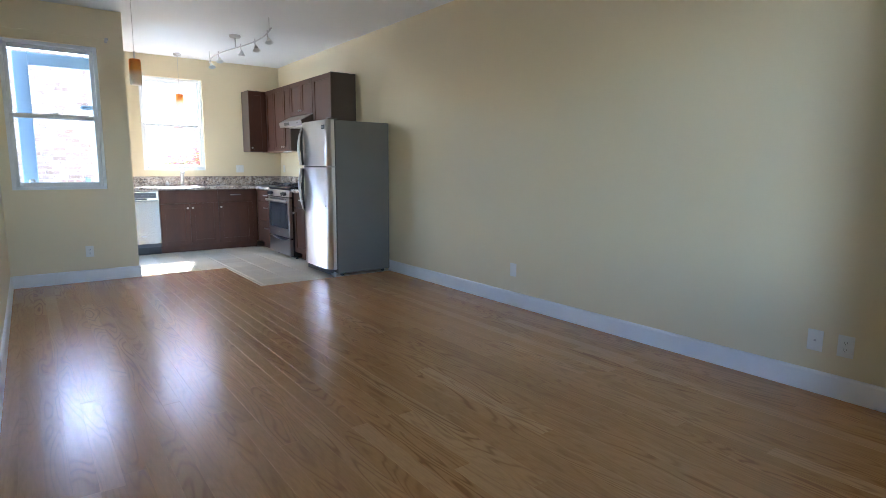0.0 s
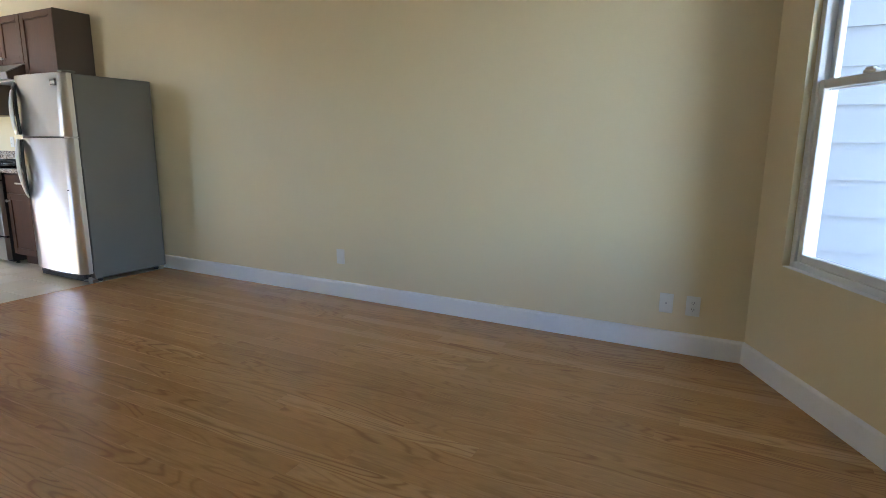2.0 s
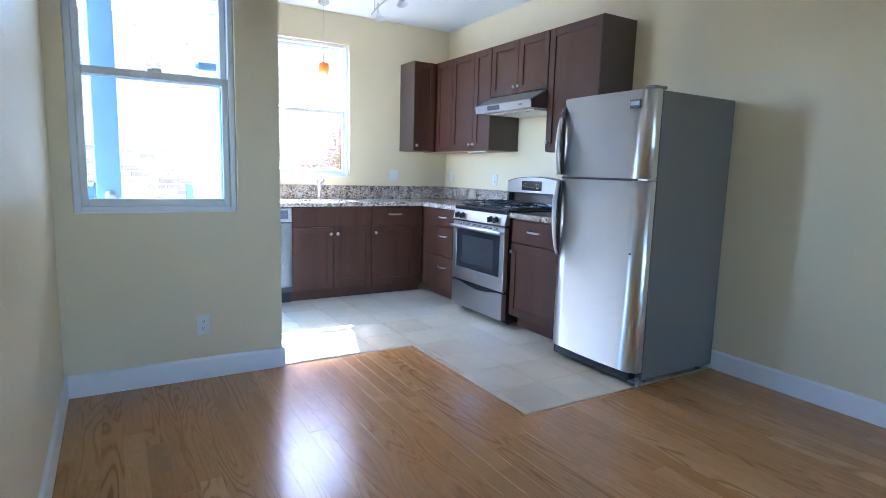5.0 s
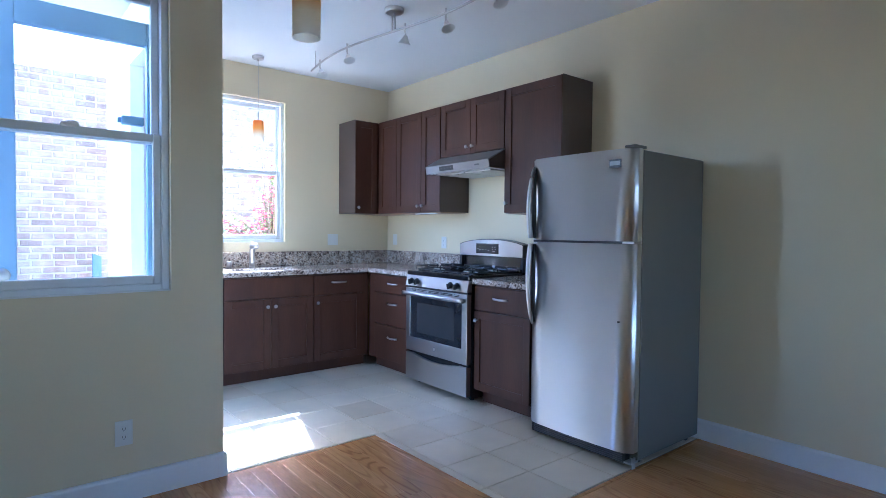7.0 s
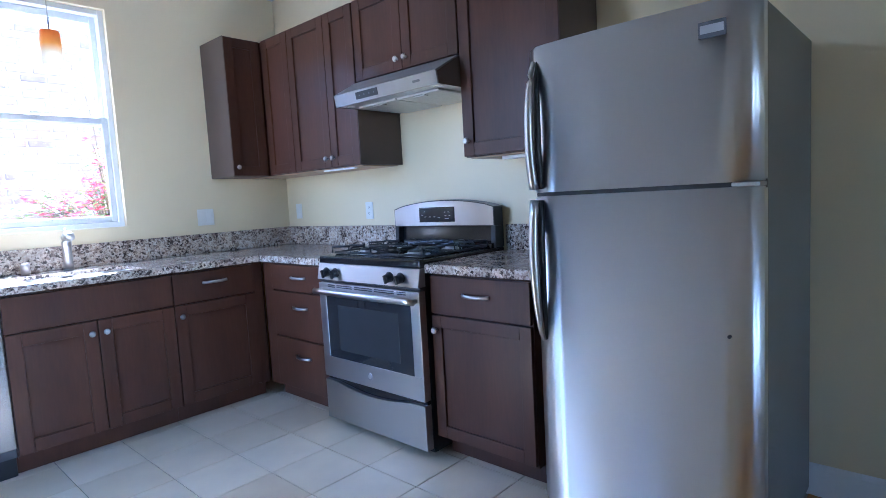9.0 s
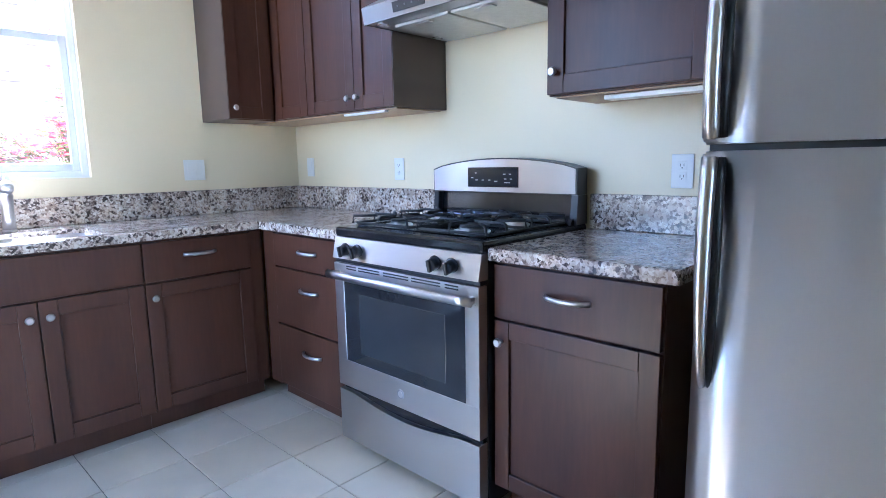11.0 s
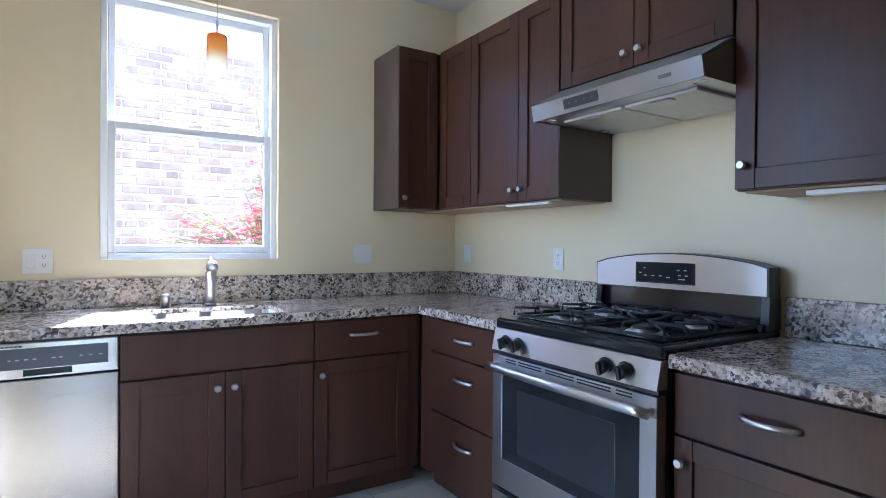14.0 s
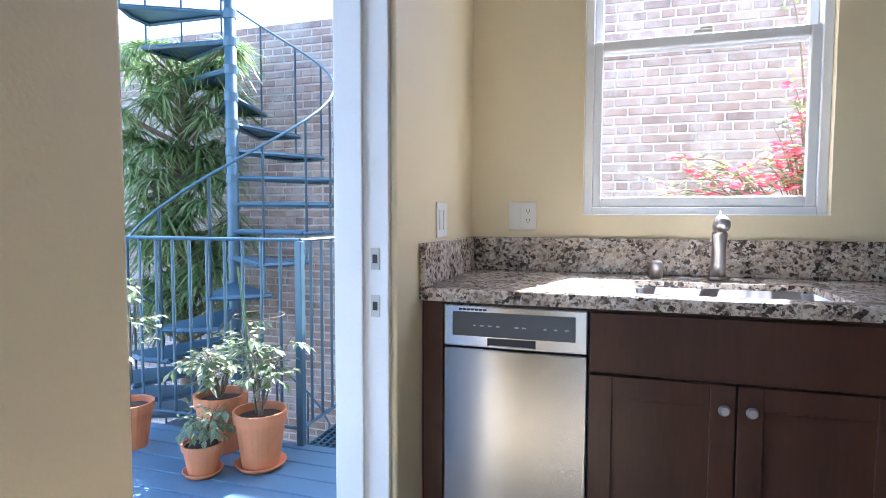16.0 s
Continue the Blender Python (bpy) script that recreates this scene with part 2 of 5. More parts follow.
def old_brick(name):
    """Brick by brick tones under patches of pale lime."""
    m = by_piece(name, [(0.27, 0.182, 0.146), (0.31, 0.23, 0.19), (0.215, 0.158, 0.136), (0.36, 0.28, 0.235), (0.28, 0.228, 0.20)], 0.9, scale=14, bump=0.6, dist=0.006, fine=70)
    t, n, l, b = nodes_of(m)
    geo = n.new("ShaderNodeNewGeometry")
    nz = n.new("ShaderNodeTexNoise")
    nz.inputs["Scale"].default_value, nz.inputs["Detail"].default_value, nz.inputs["Roughness"].default_value = 3.2, 8, 0.7
    l.new(geo.outputs["Position"], nz.inputs["Vector"])
    lime = ramp(n, [(0.46, (0, 0, 0)), (0.66, (0.75, 0.75, 0.75))])
    l.new(nz.outputs["Fac"], lime.inputs["Fac"])
    mx = n.new("ShaderNodeMix")
    mx.data_type = "RGBA"
    l.new(lime.outputs["Color"], mx.inputs[0])
    l.new(b.inputs["Base Color"].links[0].from_socket, mx.inputs[6])
    mx.inputs[7].default_value = (0.41, 0.38, 0.35, 1)
    l.new(mx.outputs[2], b.inputs["Base Color"])
    return m


WALL = surface("cream wall paint", (0.79, 0.685, 0.455), rough=0.38, var=0.025, scale=1.2, bump=0.02, fine=140)
CEIL = surface("white ceiling paint", (0.80, 0.81, 0.80), rough=0.7, var=0.02, scale=1.5, bump=0.015, fine=120)
TRIM = surface("white trim paint", (0.86, 0.86, 0.85), rough=0.32, var=0.03, scale=4, bump=0.008, fine=90)
VINYL = surface("white window vinyl", (0.80, 0.82, 0.83), rough=0.35, var=0.02, scale=5, bump=0.0)
OAK = plank_wood("oak boards")
TILE = by_piece("beige floor tile", [(0.66, 0.555, 0.385), (0.70, 0.60, 0.43), (0.73, 0.635, 0.475), (0.61, 0.495, 0.325)], 0.30, scale=4.0, bump=0.04, dist=0.001, fine=60, stain=0.3)
GROUT = surface("grey grout", (0.27, 0.235, 0.19), rough=0.9, var=0.1)
CAB = cabinet_wood("dark cherry cabinet wood", (0.070, 0.0285, 0.016))
CABIN = surface("cabinet side laminate", (0.085, 0.060, 0.047), rough=0.42, var=0.08, scale=3, bump=0.006)
CABRAW = surface("pale cabinet underside", (0.42, 0.30, 0.19), rough=0.5, var=0.1, scale=6, bump=0.006)
STONE = granite("speckled granite")
STEELZ = brushed("brushed steel upright", (0.77, 0.755, 0.735), 0.31, "z")
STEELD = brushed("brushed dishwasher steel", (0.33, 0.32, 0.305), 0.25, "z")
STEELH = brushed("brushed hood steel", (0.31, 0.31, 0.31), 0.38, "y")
STEELY = brushed("brushed steel along", (0.56, 0.55, 0.54), 0.28, "y")
STEELX = brushed("brushed steel across", (0.62, 0.61, 0.60), 0.26, "x")
NICKEL = surface("satin nickel", (0.56, 0.545, 0.53), rough=0.36, metal=1.0, var=0.03, bump=0.0)
CHROME = surface("chrome", (0.8, 0.8, 0.8), rough=0.1, metal=1.0, var=0.02, bump=0.0, rvar=0.03)
FRSIDE = surface("grey textured fridge side", (0.138, 0.126, 0.104), rough=0.46, var=0.05, scale=3, bump=0.06, fine=420)
BLACK = surface("black enamel", (0.012, 0.012, 0.014), rough=0.14, var=0.1, bump=0.0)
IRON = surface("cast iron", (0.022, 0.022, 0.024), rough=0.5, var=0.2, bump=0.06, fine=300)
BLACKP = surface("black plastic", (0.02, 0.02, 0.022), rough=0.35, var=0.1, bump=0.01)
OVENGLASS = surface("dark oven glass", (0.018, 0.020, 0.024), rough=0.05, var=0.1, bump=0.0, rvar=0.02)
GREYP = surface("grey panel plastic", (0.085, 0.09, 0.10), rough=0.35, var=0.05, bump=0.0)
PLATE = surface("white plastic plate", (0.80, 0.79, 0.74), rough=0.35, var=0.02, bump=0.0)
SLOT = surface("dark slot", (0.03, 0.03, 0.03), rough=0.6, var=0.1, bump=0.0)
MARK = surface("grey mark", (0.42, 0.43, 0.45), rough=0.4, var=0.05, bump=0.0)
PANE = glass("window glass")

# ---- building blocks ----
def part(name, bm, material, parent=None, label="", smooth=False):
    """Links a bmesh as one mesh object, under a thing or a part."""
    me = bpy.data.meshes.new(name)
    bmesh.ops.recalc_face_normals(bm, faces=bm.faces)
    bm.to_mesh(me)
    bm.free()
    me.materials.append(material)
    if smooth:
        for p in me.polygons:
            p.use_smooth = True
    ob = new(name, me)
    if parent is not None:
        ob.parent = parent
    if label:
        ob["label"] = label
    return ob


def thing(name, label, category, at=(0, 0, 0), group="", kind=""):
    ob = new(name)
    ob.location = at
    ob.empty_display_size = 0.1
    return tagged(ob, label, category, group, kind)


def box(bm, a, b, bevel=0.0, seg=2):
    """A box from corner a to corner b, with rounded edges."""
    r = bmesh.ops.create_cube(bm, size=1.0)
    v = r["verts"]
    c, s = [(p + q) / 2 for p, q in zip(a, b)], [abs(q - p) for p, q in zip(a, b)]
    for x in v:
        x.co = Vector((c[0] + x.co.x * s[0], c[1] + x.co.y * s[1], c[2] + x.co.z * s[2]))
    if bevel:
        e = list({e for x in v for e in x.link_edges})
        bmesh.ops.bevel(bm, geom=e, offset=min(bevel, min(s) * 0.45), segments=seg, profile=0.5, affect="EDGES")
    return bm


def boxed(a, b, bevel=0.0, seg=2):
    return box(bmesh.new(), a, b, bevel, seg)


def tube(bm, p, q, r, r2=None, seg=12, caps=True):
    """A round bar from p to q."""
    p, q = Vector(p), Vector(q)
    d = q - p
    m = Matrix.Translation((p + q) / 2) @ d.to_track_quat("Z", "Y").to_matrix().to_4x4()
    bmesh.ops.create_cone(bm, cap_ends=caps, segments=seg, radius1=r, radius2=r if r2 is None else r2, depth=d.length, matrix=m)
    return bm


def sweep(bm, pts, r, seg=8, flat=1.0):
    """A bar bent along points; flat squeezes it in z."""
    pts = [Vector(p) for p in pts]
    rings = []
    for i, p in enumerate(pts):
        d = (pts[min(i + 1, len(pts) - 1)] - pts[max(i - 1, 0)]).normalized()
        up = Vector((0, 0, 1)) if abs(d.z) < 0.95 else Vector((1, 0, 0))
        s = d.cross(up).normalized()
        u = s.cross(d)
        rr = r[i] if isinstance(r, (list, tuple)) else r
        rings.append([bm.verts.new(p + s * rr * math.cos(2 * math.pi * k / seg) + u * rr * flat * math.sin(2 * math.pi * k / seg)) for k in range(seg)])
    for a, b in zip(rings, rings[1:]):
        for k in range(seg):
            bm.faces.new((a[k], a[(k + 1) % seg], b[(k + 1) % seg], b[k]))
    bm.faces.new(rings[0][::-1])
    bm.faces.new(rings[-1])
    return bm


def lathe(bm, prof, seg=24, at=(0, 0, 0)):
    """A turned shape about z from (radius, height) pairs."""
    rings = []
    for r, z in prof:
        rings.append([bm.verts.new((at[0] + max(r, 1e-4) * math.cos(2 * math.pi * k / seg), at[1] + max(r, 1e-4) * math.sin(2 * math.pi * k / seg), at[2] + z)) for k in range(seg)])
    for a, b in zip(rings, rings[1:]):
        for k in range(seg):
            bm.faces.new((a[k], a[(k + 1) % seg], b[(k + 1) % seg], b[k]))
    bm.faces.new(rings[0][::-1])
    bm.faces.new(rings[-1])
    return bm


def prism(bm, outline, axis, lo, hi):
    """An outline of two coordinates pushed along an axis."""
    def put(u, v, w):
        return {"x": (w, u, v), "y": (u, w, v), "z": (u, v, w)}[axis]
    a = [bm.verts.new(put(u, v, lo)) for u, v in outline]
    b = [bm.verts.new(put(u, v, hi)) for u, v in outline]
    n = len(a)
    for i in range(n):
        bm.faces.new((a[i], a[(i + 1) % n], b[(i + 1) % n], b[i]))
    bm.faces.new(a[::-1])
    bm.faces.new(b)
    return bm


def structure(name, bm, material, label, category="wall"):
    return tagged(part(name, bm, material), label, category, kind="structure")


# ---- the plan ----
H = 2.75            # ceiling
XK = -2.445         # kitchen's outer wall
XL = -3.56          # living room's left wall
YE = -2.19          # living room's end wall
YB = -8.25          # where the bay begins
YF = -8.765         # bay front
XB = -0.97          # bay's bend
YG, XG = -9.75, -1.15   # bay front wall
T = 0.16            # wall thickness
W2 = (-2.000, -1.165, 1.138, 2.455)    # kitchen window: x0, x1, z0, z1
W1 = (-3.475, -2.685, 0.957, 2.38)      # end wall window
D1 = (-1.715, -0.825, 2.36)            # deck door: y0, y1, top


def wall_with_hole(name, axis, face, back, lo, hi, hole, label):
    """A wall across an axis with one opening (u0, u1, z0, z1); its pieces meet edge to edge in one mesh."""
    bm = bmesh.new()
    u0, u1, z0, z1 = hole
    for a, b, c, d in ((lo, u0, 0, H), (u1, hi, 0, H), (u0, u1, 0, z0), (u0, u1, z1, H)):
        if b - a > 1e-4 and d - c > 1e-4:
            if axis == "y":
                box(bm, (a, face, c), (b, back, d))
            else:
                box(bm, (face, a, c), (back, b, d))
    return structure(name, bm, WALL, label)


structure("wall_east", boxed((0, YB - 0.03, 0), (T, T, H)), WALL, "long cream painted wall behind the fridge")
wall_with_hole("wall_north", "y", 0, T, XK, 0, W2, "cream kitchen wall with a window over the sink")
wall_with_hole("wall_kitchen_west", "x", XK, XK - T, YE, T, (D1[0], D1[1], 0, D1[2]), "cream wall with the open deck doorway")
wall_with_hole("wall_end", "y", YE, YE + T, XL, XK - T, W1, "cream end wall with a window onto the deck")
structure("wall_west", boxed((XL - T, YG - T, 0), (XL, YE + T, H)), WALL, "long cream painted living room wall")
structure("ceiling", boxed((XL - T, YG - T, H), (T, T, H + 0.2)), CEIL, "flat white painted ceiling", "ceiling")

XD0, XD1 = XK - T, XK
# bay: a slanted wall with a window, then the front
BA, BB = Vector((0, YB, 0)), Vector((XB, YF, 0))
BD = (BB - BA).normalized()
BN = Vector((BD.y, -BD.x, 0))          # points out of the room
BN = BN if BN.y < 0 else -BN
BL = (BB - BA).length
BAY = Matrix(((BD.x, BN.x, 0, BA.x), (BD.y, BN.y, 0, BA.y), (0, 0, 1, 0), (0, 0, 0, 1)))
W3 = (0.245, 0.955, 0.605, 2.36)
bm = bmesh.new()
for a, b, c, d in ((-0.08, W3[0], 0, H), (W3[1], BL + 0.05, 0, H), (W3[0], W3[1], 0, W3[2]), (W3[0], W3[1], W3[3], H)):
    box(bm, (a, 0, c), (b, T, d))
bmesh.ops.transform(bm, matrix=BAY, verts=bm.verts)
structure("wall_bay_side", bm, WALL, "slanted cream bay wall with a tall window")
W4 = (-2.52, -1.82, 0.605, 2.36)
structure("wall_bay_return", prism(bmesh.new(), [(XB, YF), (XG, YG), (XG + 0.16, YG - 0.06), (XB + 0.14, YF - 0.10)], "z", 0, H), WALL, "slanted cream bay wall")
wall_with_hole("wall_bay_front", "y", YG, YG - T, XL, XG, W4, "cream bay wall with a wide window")


def baseboard(name, p, q, inward):
    """A tall skirting with a rounded top, along a wall."""
    p, q, n = Vector(p), Vector(q), Vector(inward)
    bm = bmesh.new()
    prof = [(0, 0), (0.016, 0), (0.016, 0.108), (0.013, 0.117), (0.007, 0.122), (0, 0.123)]
    rows = [[bm.verts.new(e + n * w + Vector((0, 0, z))) for w, z in prof] for e in (p, q)]
    for i in range(len(prof)):
        j = (i + 1) % len(prof)
        bm.faces.new((rows[0][i], rows[0][j], rows[1][j], rows[1][i]))
    bm.faces.new(rows[0][::-1])
    bm.faces.new(rows[1])
    return structure(name, bm, TRIM, "tall white painted baseboard", "baseboard")


baseboard("baseboard_east", (0, YB, 0), (0, -3.40, 0), (-1, 0, 0))
baseboard("baseboard_west", (XL, YG, 0), (XL, YE, 0), (1, 0, 0))
baseboard("baseboard_end", (XL + 0.016, YE, 0), (XK, YE, 0), (0, -1, 0))
baseboard("baseboard_partition", (XK, YE - 0.016, 0), (XK, D1[0] - 0.03, 0), (1, 0, 0))
baseboard("baseboard_jamb", (XK, D1[1] + 0.03, 0), (XK, -0.655, 0), (1, 0, 0))
baseboard("baseboard_bay", BA, BB, -BN)
baseboard("baseboard_front", (XG, YG, 0), (XL + 0.016, YG, 0), (0, 1, 0))
baseboard("baseboard_return", (XB, YF, 0), (XG, YG, 0), Vector((YG - YF, XB - XG, 0)).normalized())


def sash_window(name, m, w, z0, z1, mid, label):
    """A white double-hung window in an opening; m: x along the wall, y outwards, z up."""
    win = thing(name, label, "window", kind="structure")
    win.matrix_world = m
    d0 = 0.035
    bm = bmesh.new()
    f = 0.032
    for a, b in (((0, d0, z0), (f, d0 + 0.09, z1)), ((w - f, d0, z0), (w, d0 + 0.09, z1)), ((f, d0, z1 - f), (w - f, d0 + 0.09, z1)), ((f, d0, z0), (w - f, d0 + 0.09, z0 + f))):
        box(bm, a, b, 0.004)
    part("window_frame", bm, VINYL, win)
    part("window_sill", boxed((0.001, 0.002, z0 - 0.022), (w - 0.001, d0, z0 + 0.004), 0.002), TRIM, win)

    def sash(nm, y, a, b, lift):
        s, r = 0.034, 0.040
        bm = bmesh.new()
        for p, q in (((f, y, a), (f + s, y + 0.03, b)), ((w - f - s, y, a), (w - f, y + 0.03, b)), ((f + s, y, a), (w - f - s, y + 0.03, a + r)), ((f + s, y, b - r), (w - f - s, y + 0.03, b))):
            box(bm, p, q, 0.005)
        sh = part(nm, bm, VINYL, win)
        g = part("pane", boxed((f + s - 0.004, y + 0.012, a + r - 0.004), (w - f - s + 0.004, y + 0.018, b - r + 0.004)), PANE, sh)
        g.visible_shadow = False
        if lift:
            part("sash_lock", box(boxed((w / 2 - 0.035, y - 0.022, b - 0.006), (w / 2 + 0.035, y + 0.004, b + 0.012), 0.006), (w / 2 - 0.012, y - 0.03, b + 0.006), (w / 2 + 0.03, y - 0.012, b + 0.018), 0.004), PLATE, sh)
    sash("lower_sash", d0 + 0.012, z0 + f, mid + 0.022, True)
    sash("upper_sash", d0 + 0.050, mid - 0.022, z1 - f, False)
    return win


sash_window("window_1", pose(W2[0], 0, 0), W2[1] - W2[0], W2[2], W2[3], 1.790, "white double-hung kitchen window over the sink")
sash_window("window_2", pose(W1[0], YE, 0), W1[1] - W1[0], W1[2], W1[3], 1.675, "white double-hung window onto the deck")
sash_window("window_3", BAY @ pose(W3[0], 0, 0), W3[1] - W3[0], W3[2], W3[3], 1.457, "white double-hung bay window facing pale siding")
sash_window("window_4", pose(W4[1], YG, 0, 0, 0, 180), W4[1] - W4[0], W4[2], W4[3], 1.457, "white wide bay window")

# deck doorway: white jamb with two strike plates
jamb = thing("door_frame", "white painted door frame with two steel strike plates", "door frame", kind="structure")
JX0, JX1 = XK - T - 0.015, XK - 0.018
part("far_jamb", box(boxed((JX0, D1[1] - 0.022, 0), (JX1, D1[1] - 0.001, D1[2]), 0.003), (JX0, D1[1] - 0.036, 0), (JX0 + 0.085, D1[1] - 0.0225, D1[2] - 0.024), 0.003), TRIM, jamb)
part("near_jamb", box(boxed((JX0, D1[0] + 0.001, 0), (JX1, D1[0] + 0.022, D1[2]), 0.003), (JX0, D1[0] + 0.0225, 0), (JX0 + 0.085, D1[0] + 0.036, D1[2] - 0.024), 0.003), TRIM, jamb)
part("head_jamb", boxed((JX0, D1[0] + 0.023, D1[2] - 0.022), (JX1, D1[1] - 0.023, D1[2] - 0.001), 0.003), TRIM, jamb)
part("threshold", boxed((JX0 - 0.03, D1[0] + 0.023, -0.012), (JX1, D1[1] - 0.023, 0.014), 0.005), STEELY, jamb)
for z in (1.015, 0.885):
    pl = part("strike_plate", boxed((JX1 - 0.052, D1[1] - 0.0245, z - 0.03), (JX1 - 0.026, D1[1] - 0.0222, z + 0.03), 0.002), NICKEL, jamb)
    part("strike_hole", boxed((JX1 - 0.046, D1[1] - 0.0255, z - 0.012), (JX1 - 0.032, D1[1] - 0.0243, z + 0.012)), SLOT, pl)
# rounded plaster corners of the opening
for y in (D1[0], D1[1]):
    bm = tube(bmesh.new(), (XK - 0.009, y, 0), (XK - 0.009, y, D1[2]), 0.009, seg=12)
    structure("trim_corner", bm, WALL, "rounded plaster corner bead", "trim")

# open deck door leaf, standing against the deck side of the end wall
leaf = thing("door_1", "open pale blue full-glass deck door swung out over the deck", "door", (XK - T - 0.02, D1[0] - 0.03, 0), kind="structure")
LW, LH = 0.755, 2.33
bm = bmesh.new()
for a, b in (((-LW, -0.02, 0.01), (-LW + 0.125, 0.02, LH)), ((-0.075, -0.02, 0.01), (0, 0.02, LH)), ((-LW + 0.125, -0.02, LH - 0.12), (-0.075, 0.02, LH)), ((-LW + 0.125, -0.02, 0.01), (-0.075, 0.02, 0.25))):
    box(bm, a, b, 0.004)
DOORBLUE = surface("pale blue door paint", (0.27, 0.41, 0.58), rough=0.4, var=0.06, scale=5, bump=0.01, fine=100)
part("leaf_frame", bm, DOORBLUE, leaf)
g = part("pane", boxed((-LW + 0.12, -0.004, 0.245), (-0.07, 0.004, LH - 0.115)), PANE, leaf)
g.visible_shadow = False
bm = lathe(bmesh.new(), [(0.03, 0), (0.03, 0.006), (0.011, 0.012), (0.011, 0.035), (0.026, 0.045), (0.03, 0.06), (0.022, 0.072)], 20)
bmesh.ops.transform(bm, matrix=pose(-LW + 0.07, -0.02, 1.03, 90), verts=bm.verts)
part("door_knob", bm, NICKEL, leaf, smooth=True)
part("door_closer", box(boxed((-0.20, -0.06, 1.785), (-0.095, -0.02, 1.83), 0.008), (-0.215, -0.045, 1.795), (-0.195, -0.02, 1.82), 0.004), DOORBLUE, leaf)

# curtain rod brackets over the end window
for x in (-3.505, -2.60):
    br = thing("curtain_bracket", "small brushed metal curtain bracket on the wall", "bracket", (x, YE, 2.45), "curtain brackets")
    bm = tube(bmesh.new(), (0, 0, 0), (0, -0.07, 0), 0.006)
    part("arm", bm, NICKEL, br)
    bm = lathe(bmesh.new(), [(0.006, -0.018), (0.016, -0.008), (0.016, 0.008), (0.006, 0.018)], 14, (0, -0.075, 0))
    part("cup", bm, NICKEL, br, smooth=True)
    part("wall_plate", boxed((-0.012, -0.006, -0.022), (0.012, 0, 0.022), 0.003), NICKEL, br)
rod = thing("curtain_rod", "thin pale curtain rod over the window", "curtain rod", (0, 0, 0))
part("rod", tube(bmesh.new(), (-3.495, YE - 0.072, 2.452), (-2.61, YE - 0.072, 2.452), 0.004), WALL, rod)

# ---- kitchen ----
def fbox(bm, F, u0, u1, w0, w1, z0, z1, bevel=0.0):
    """A box on a front: F is ("y", plane) for a front that faces -y, ("x", plane) for one that faces -x; u runs along it, w comes out."""
    if F[0] == "y":
        return box(bm, (u0, F[1] - w1, z0), (u1, F[1] - w0, z1), bevel)
    return box(bm, (F[1] - w1, u0, z0), (F[1] - w0, u1, z1), bevel)


def fpoint(F, u, w, z):
    return Vector((u, F[1] - w, z)) if F[0] == "y" else Vector((F[1] - w, u, z))


def knob(F, u, z, parent):
    a, b, c, d = (fpoint(F, u, w, z) for w in (0.0, 0.012, 0.020, 0.028))
    bm = tube(bmesh.new(), a, b, 0.006, 0.005, 12)
    tube(bm, b, c, 0.008, 0.0155, 16)
    tube(bm, c, d, 0.0155, 0.011, 16)
    return part("knob", bm, NICKEL, parent, "satin nickel knob")


def bow_handle(F, u, z, parent, half=0.072):
    """A flat bowed bar pull."""
    pts = [fpoint(F, u + half * (k / 6 - 1), 0.002 + 0.026 * math.sin(math.pi * k / 12) ** 0.6, z) for k in range(13)]
    bm = sweep(bmesh.new(), pts, 0.0065, 8, 1.25)
    return part("handle", bm, NICKEL, parent, "satin nickel bow pull", smooth=True)


def shaker(F, u0, u1, z0, z1, parent, rail=0.062, name="door"):
    """A shaker front: a proud frame and a set-back flat panel."""
    d = part(name, fbox(bmesh.new(), F, u0 + rail - 0.006, u1 - rail + 0.006, 0.001, 0.010, z0 + rail - 0.006, z1 - rail + 0.006), CAB, parent)
    for a, b in ((u0, u0 + rail), (u1 - rail, u1)):
        part("stile", fbox(bmesh.new(), F, a, b, 0, 0.02, z0, z1, 0.002), CAB, d)
    for a, b in ((z0, z0 + rail), (z1 - rail, z1)):
        part("rail", fbox(bmesh.new(), F, u0 + rail + 0.0004, u1 - rail - 0.0004, 0, 0.0196, a, b, 0.002), CAB, d)
    return d


def slab(F, u0, u1, z0, z1, parent, name="drawer"):
    return part(name, fbox(bmesh.new(), F, u0, u1, 0, 0.02, z0, z1, 0.0025), CAB, parent)


FB, FR = ("y", -0.61), ("x", -0.61)      # fronts of the base cabinets
UB, UR = ("y", -0.30), ("x", -0.315)     # fronts of the wall cabinets
CT = 0.875                               # underside of the worktop


def base_unit(name, label, F, u0, u1, well=False):
    c = thing(name, label, "cabinet")
    bm = bmesh.new()
    lo, hi = min(u0, u1), max(u0, u1)
    fbox(bm, F, lo, hi, 0, -0.59, 0.10, 0.69 if well else CT - 0.002)
    if well:
        fbox(bm, F, lo, hi, 0, -0.018, 0.69, CT - 0.002)
    fbox(bm, F, lo, hi, -0.075, -0.59, 0.0, 0.1005)
    part("body", bm, CAB, c)
    return c


g = 0.0025
sink_unit = base_unit("sink_cabinet", "dark cherry sink base cabinet with two shaker doors", FB, -1.940, -1.178, True)
slab(FB, -1.940 + g, -1.178 - g, 0.692, 0.862, sink_unit, "false_front")
d = shaker(FB, -1.940 + g, -1.559 - g, 0.112, 0.684, sink_unit)
knob(("y", -0.63), -1.592, 0.622, d)
d = shaker(FB, -1.559 + g, -1.178 - g, 0.112, 0.684, sink_unit)
knob(("y", -0.63), -1.526, 0.622, d)

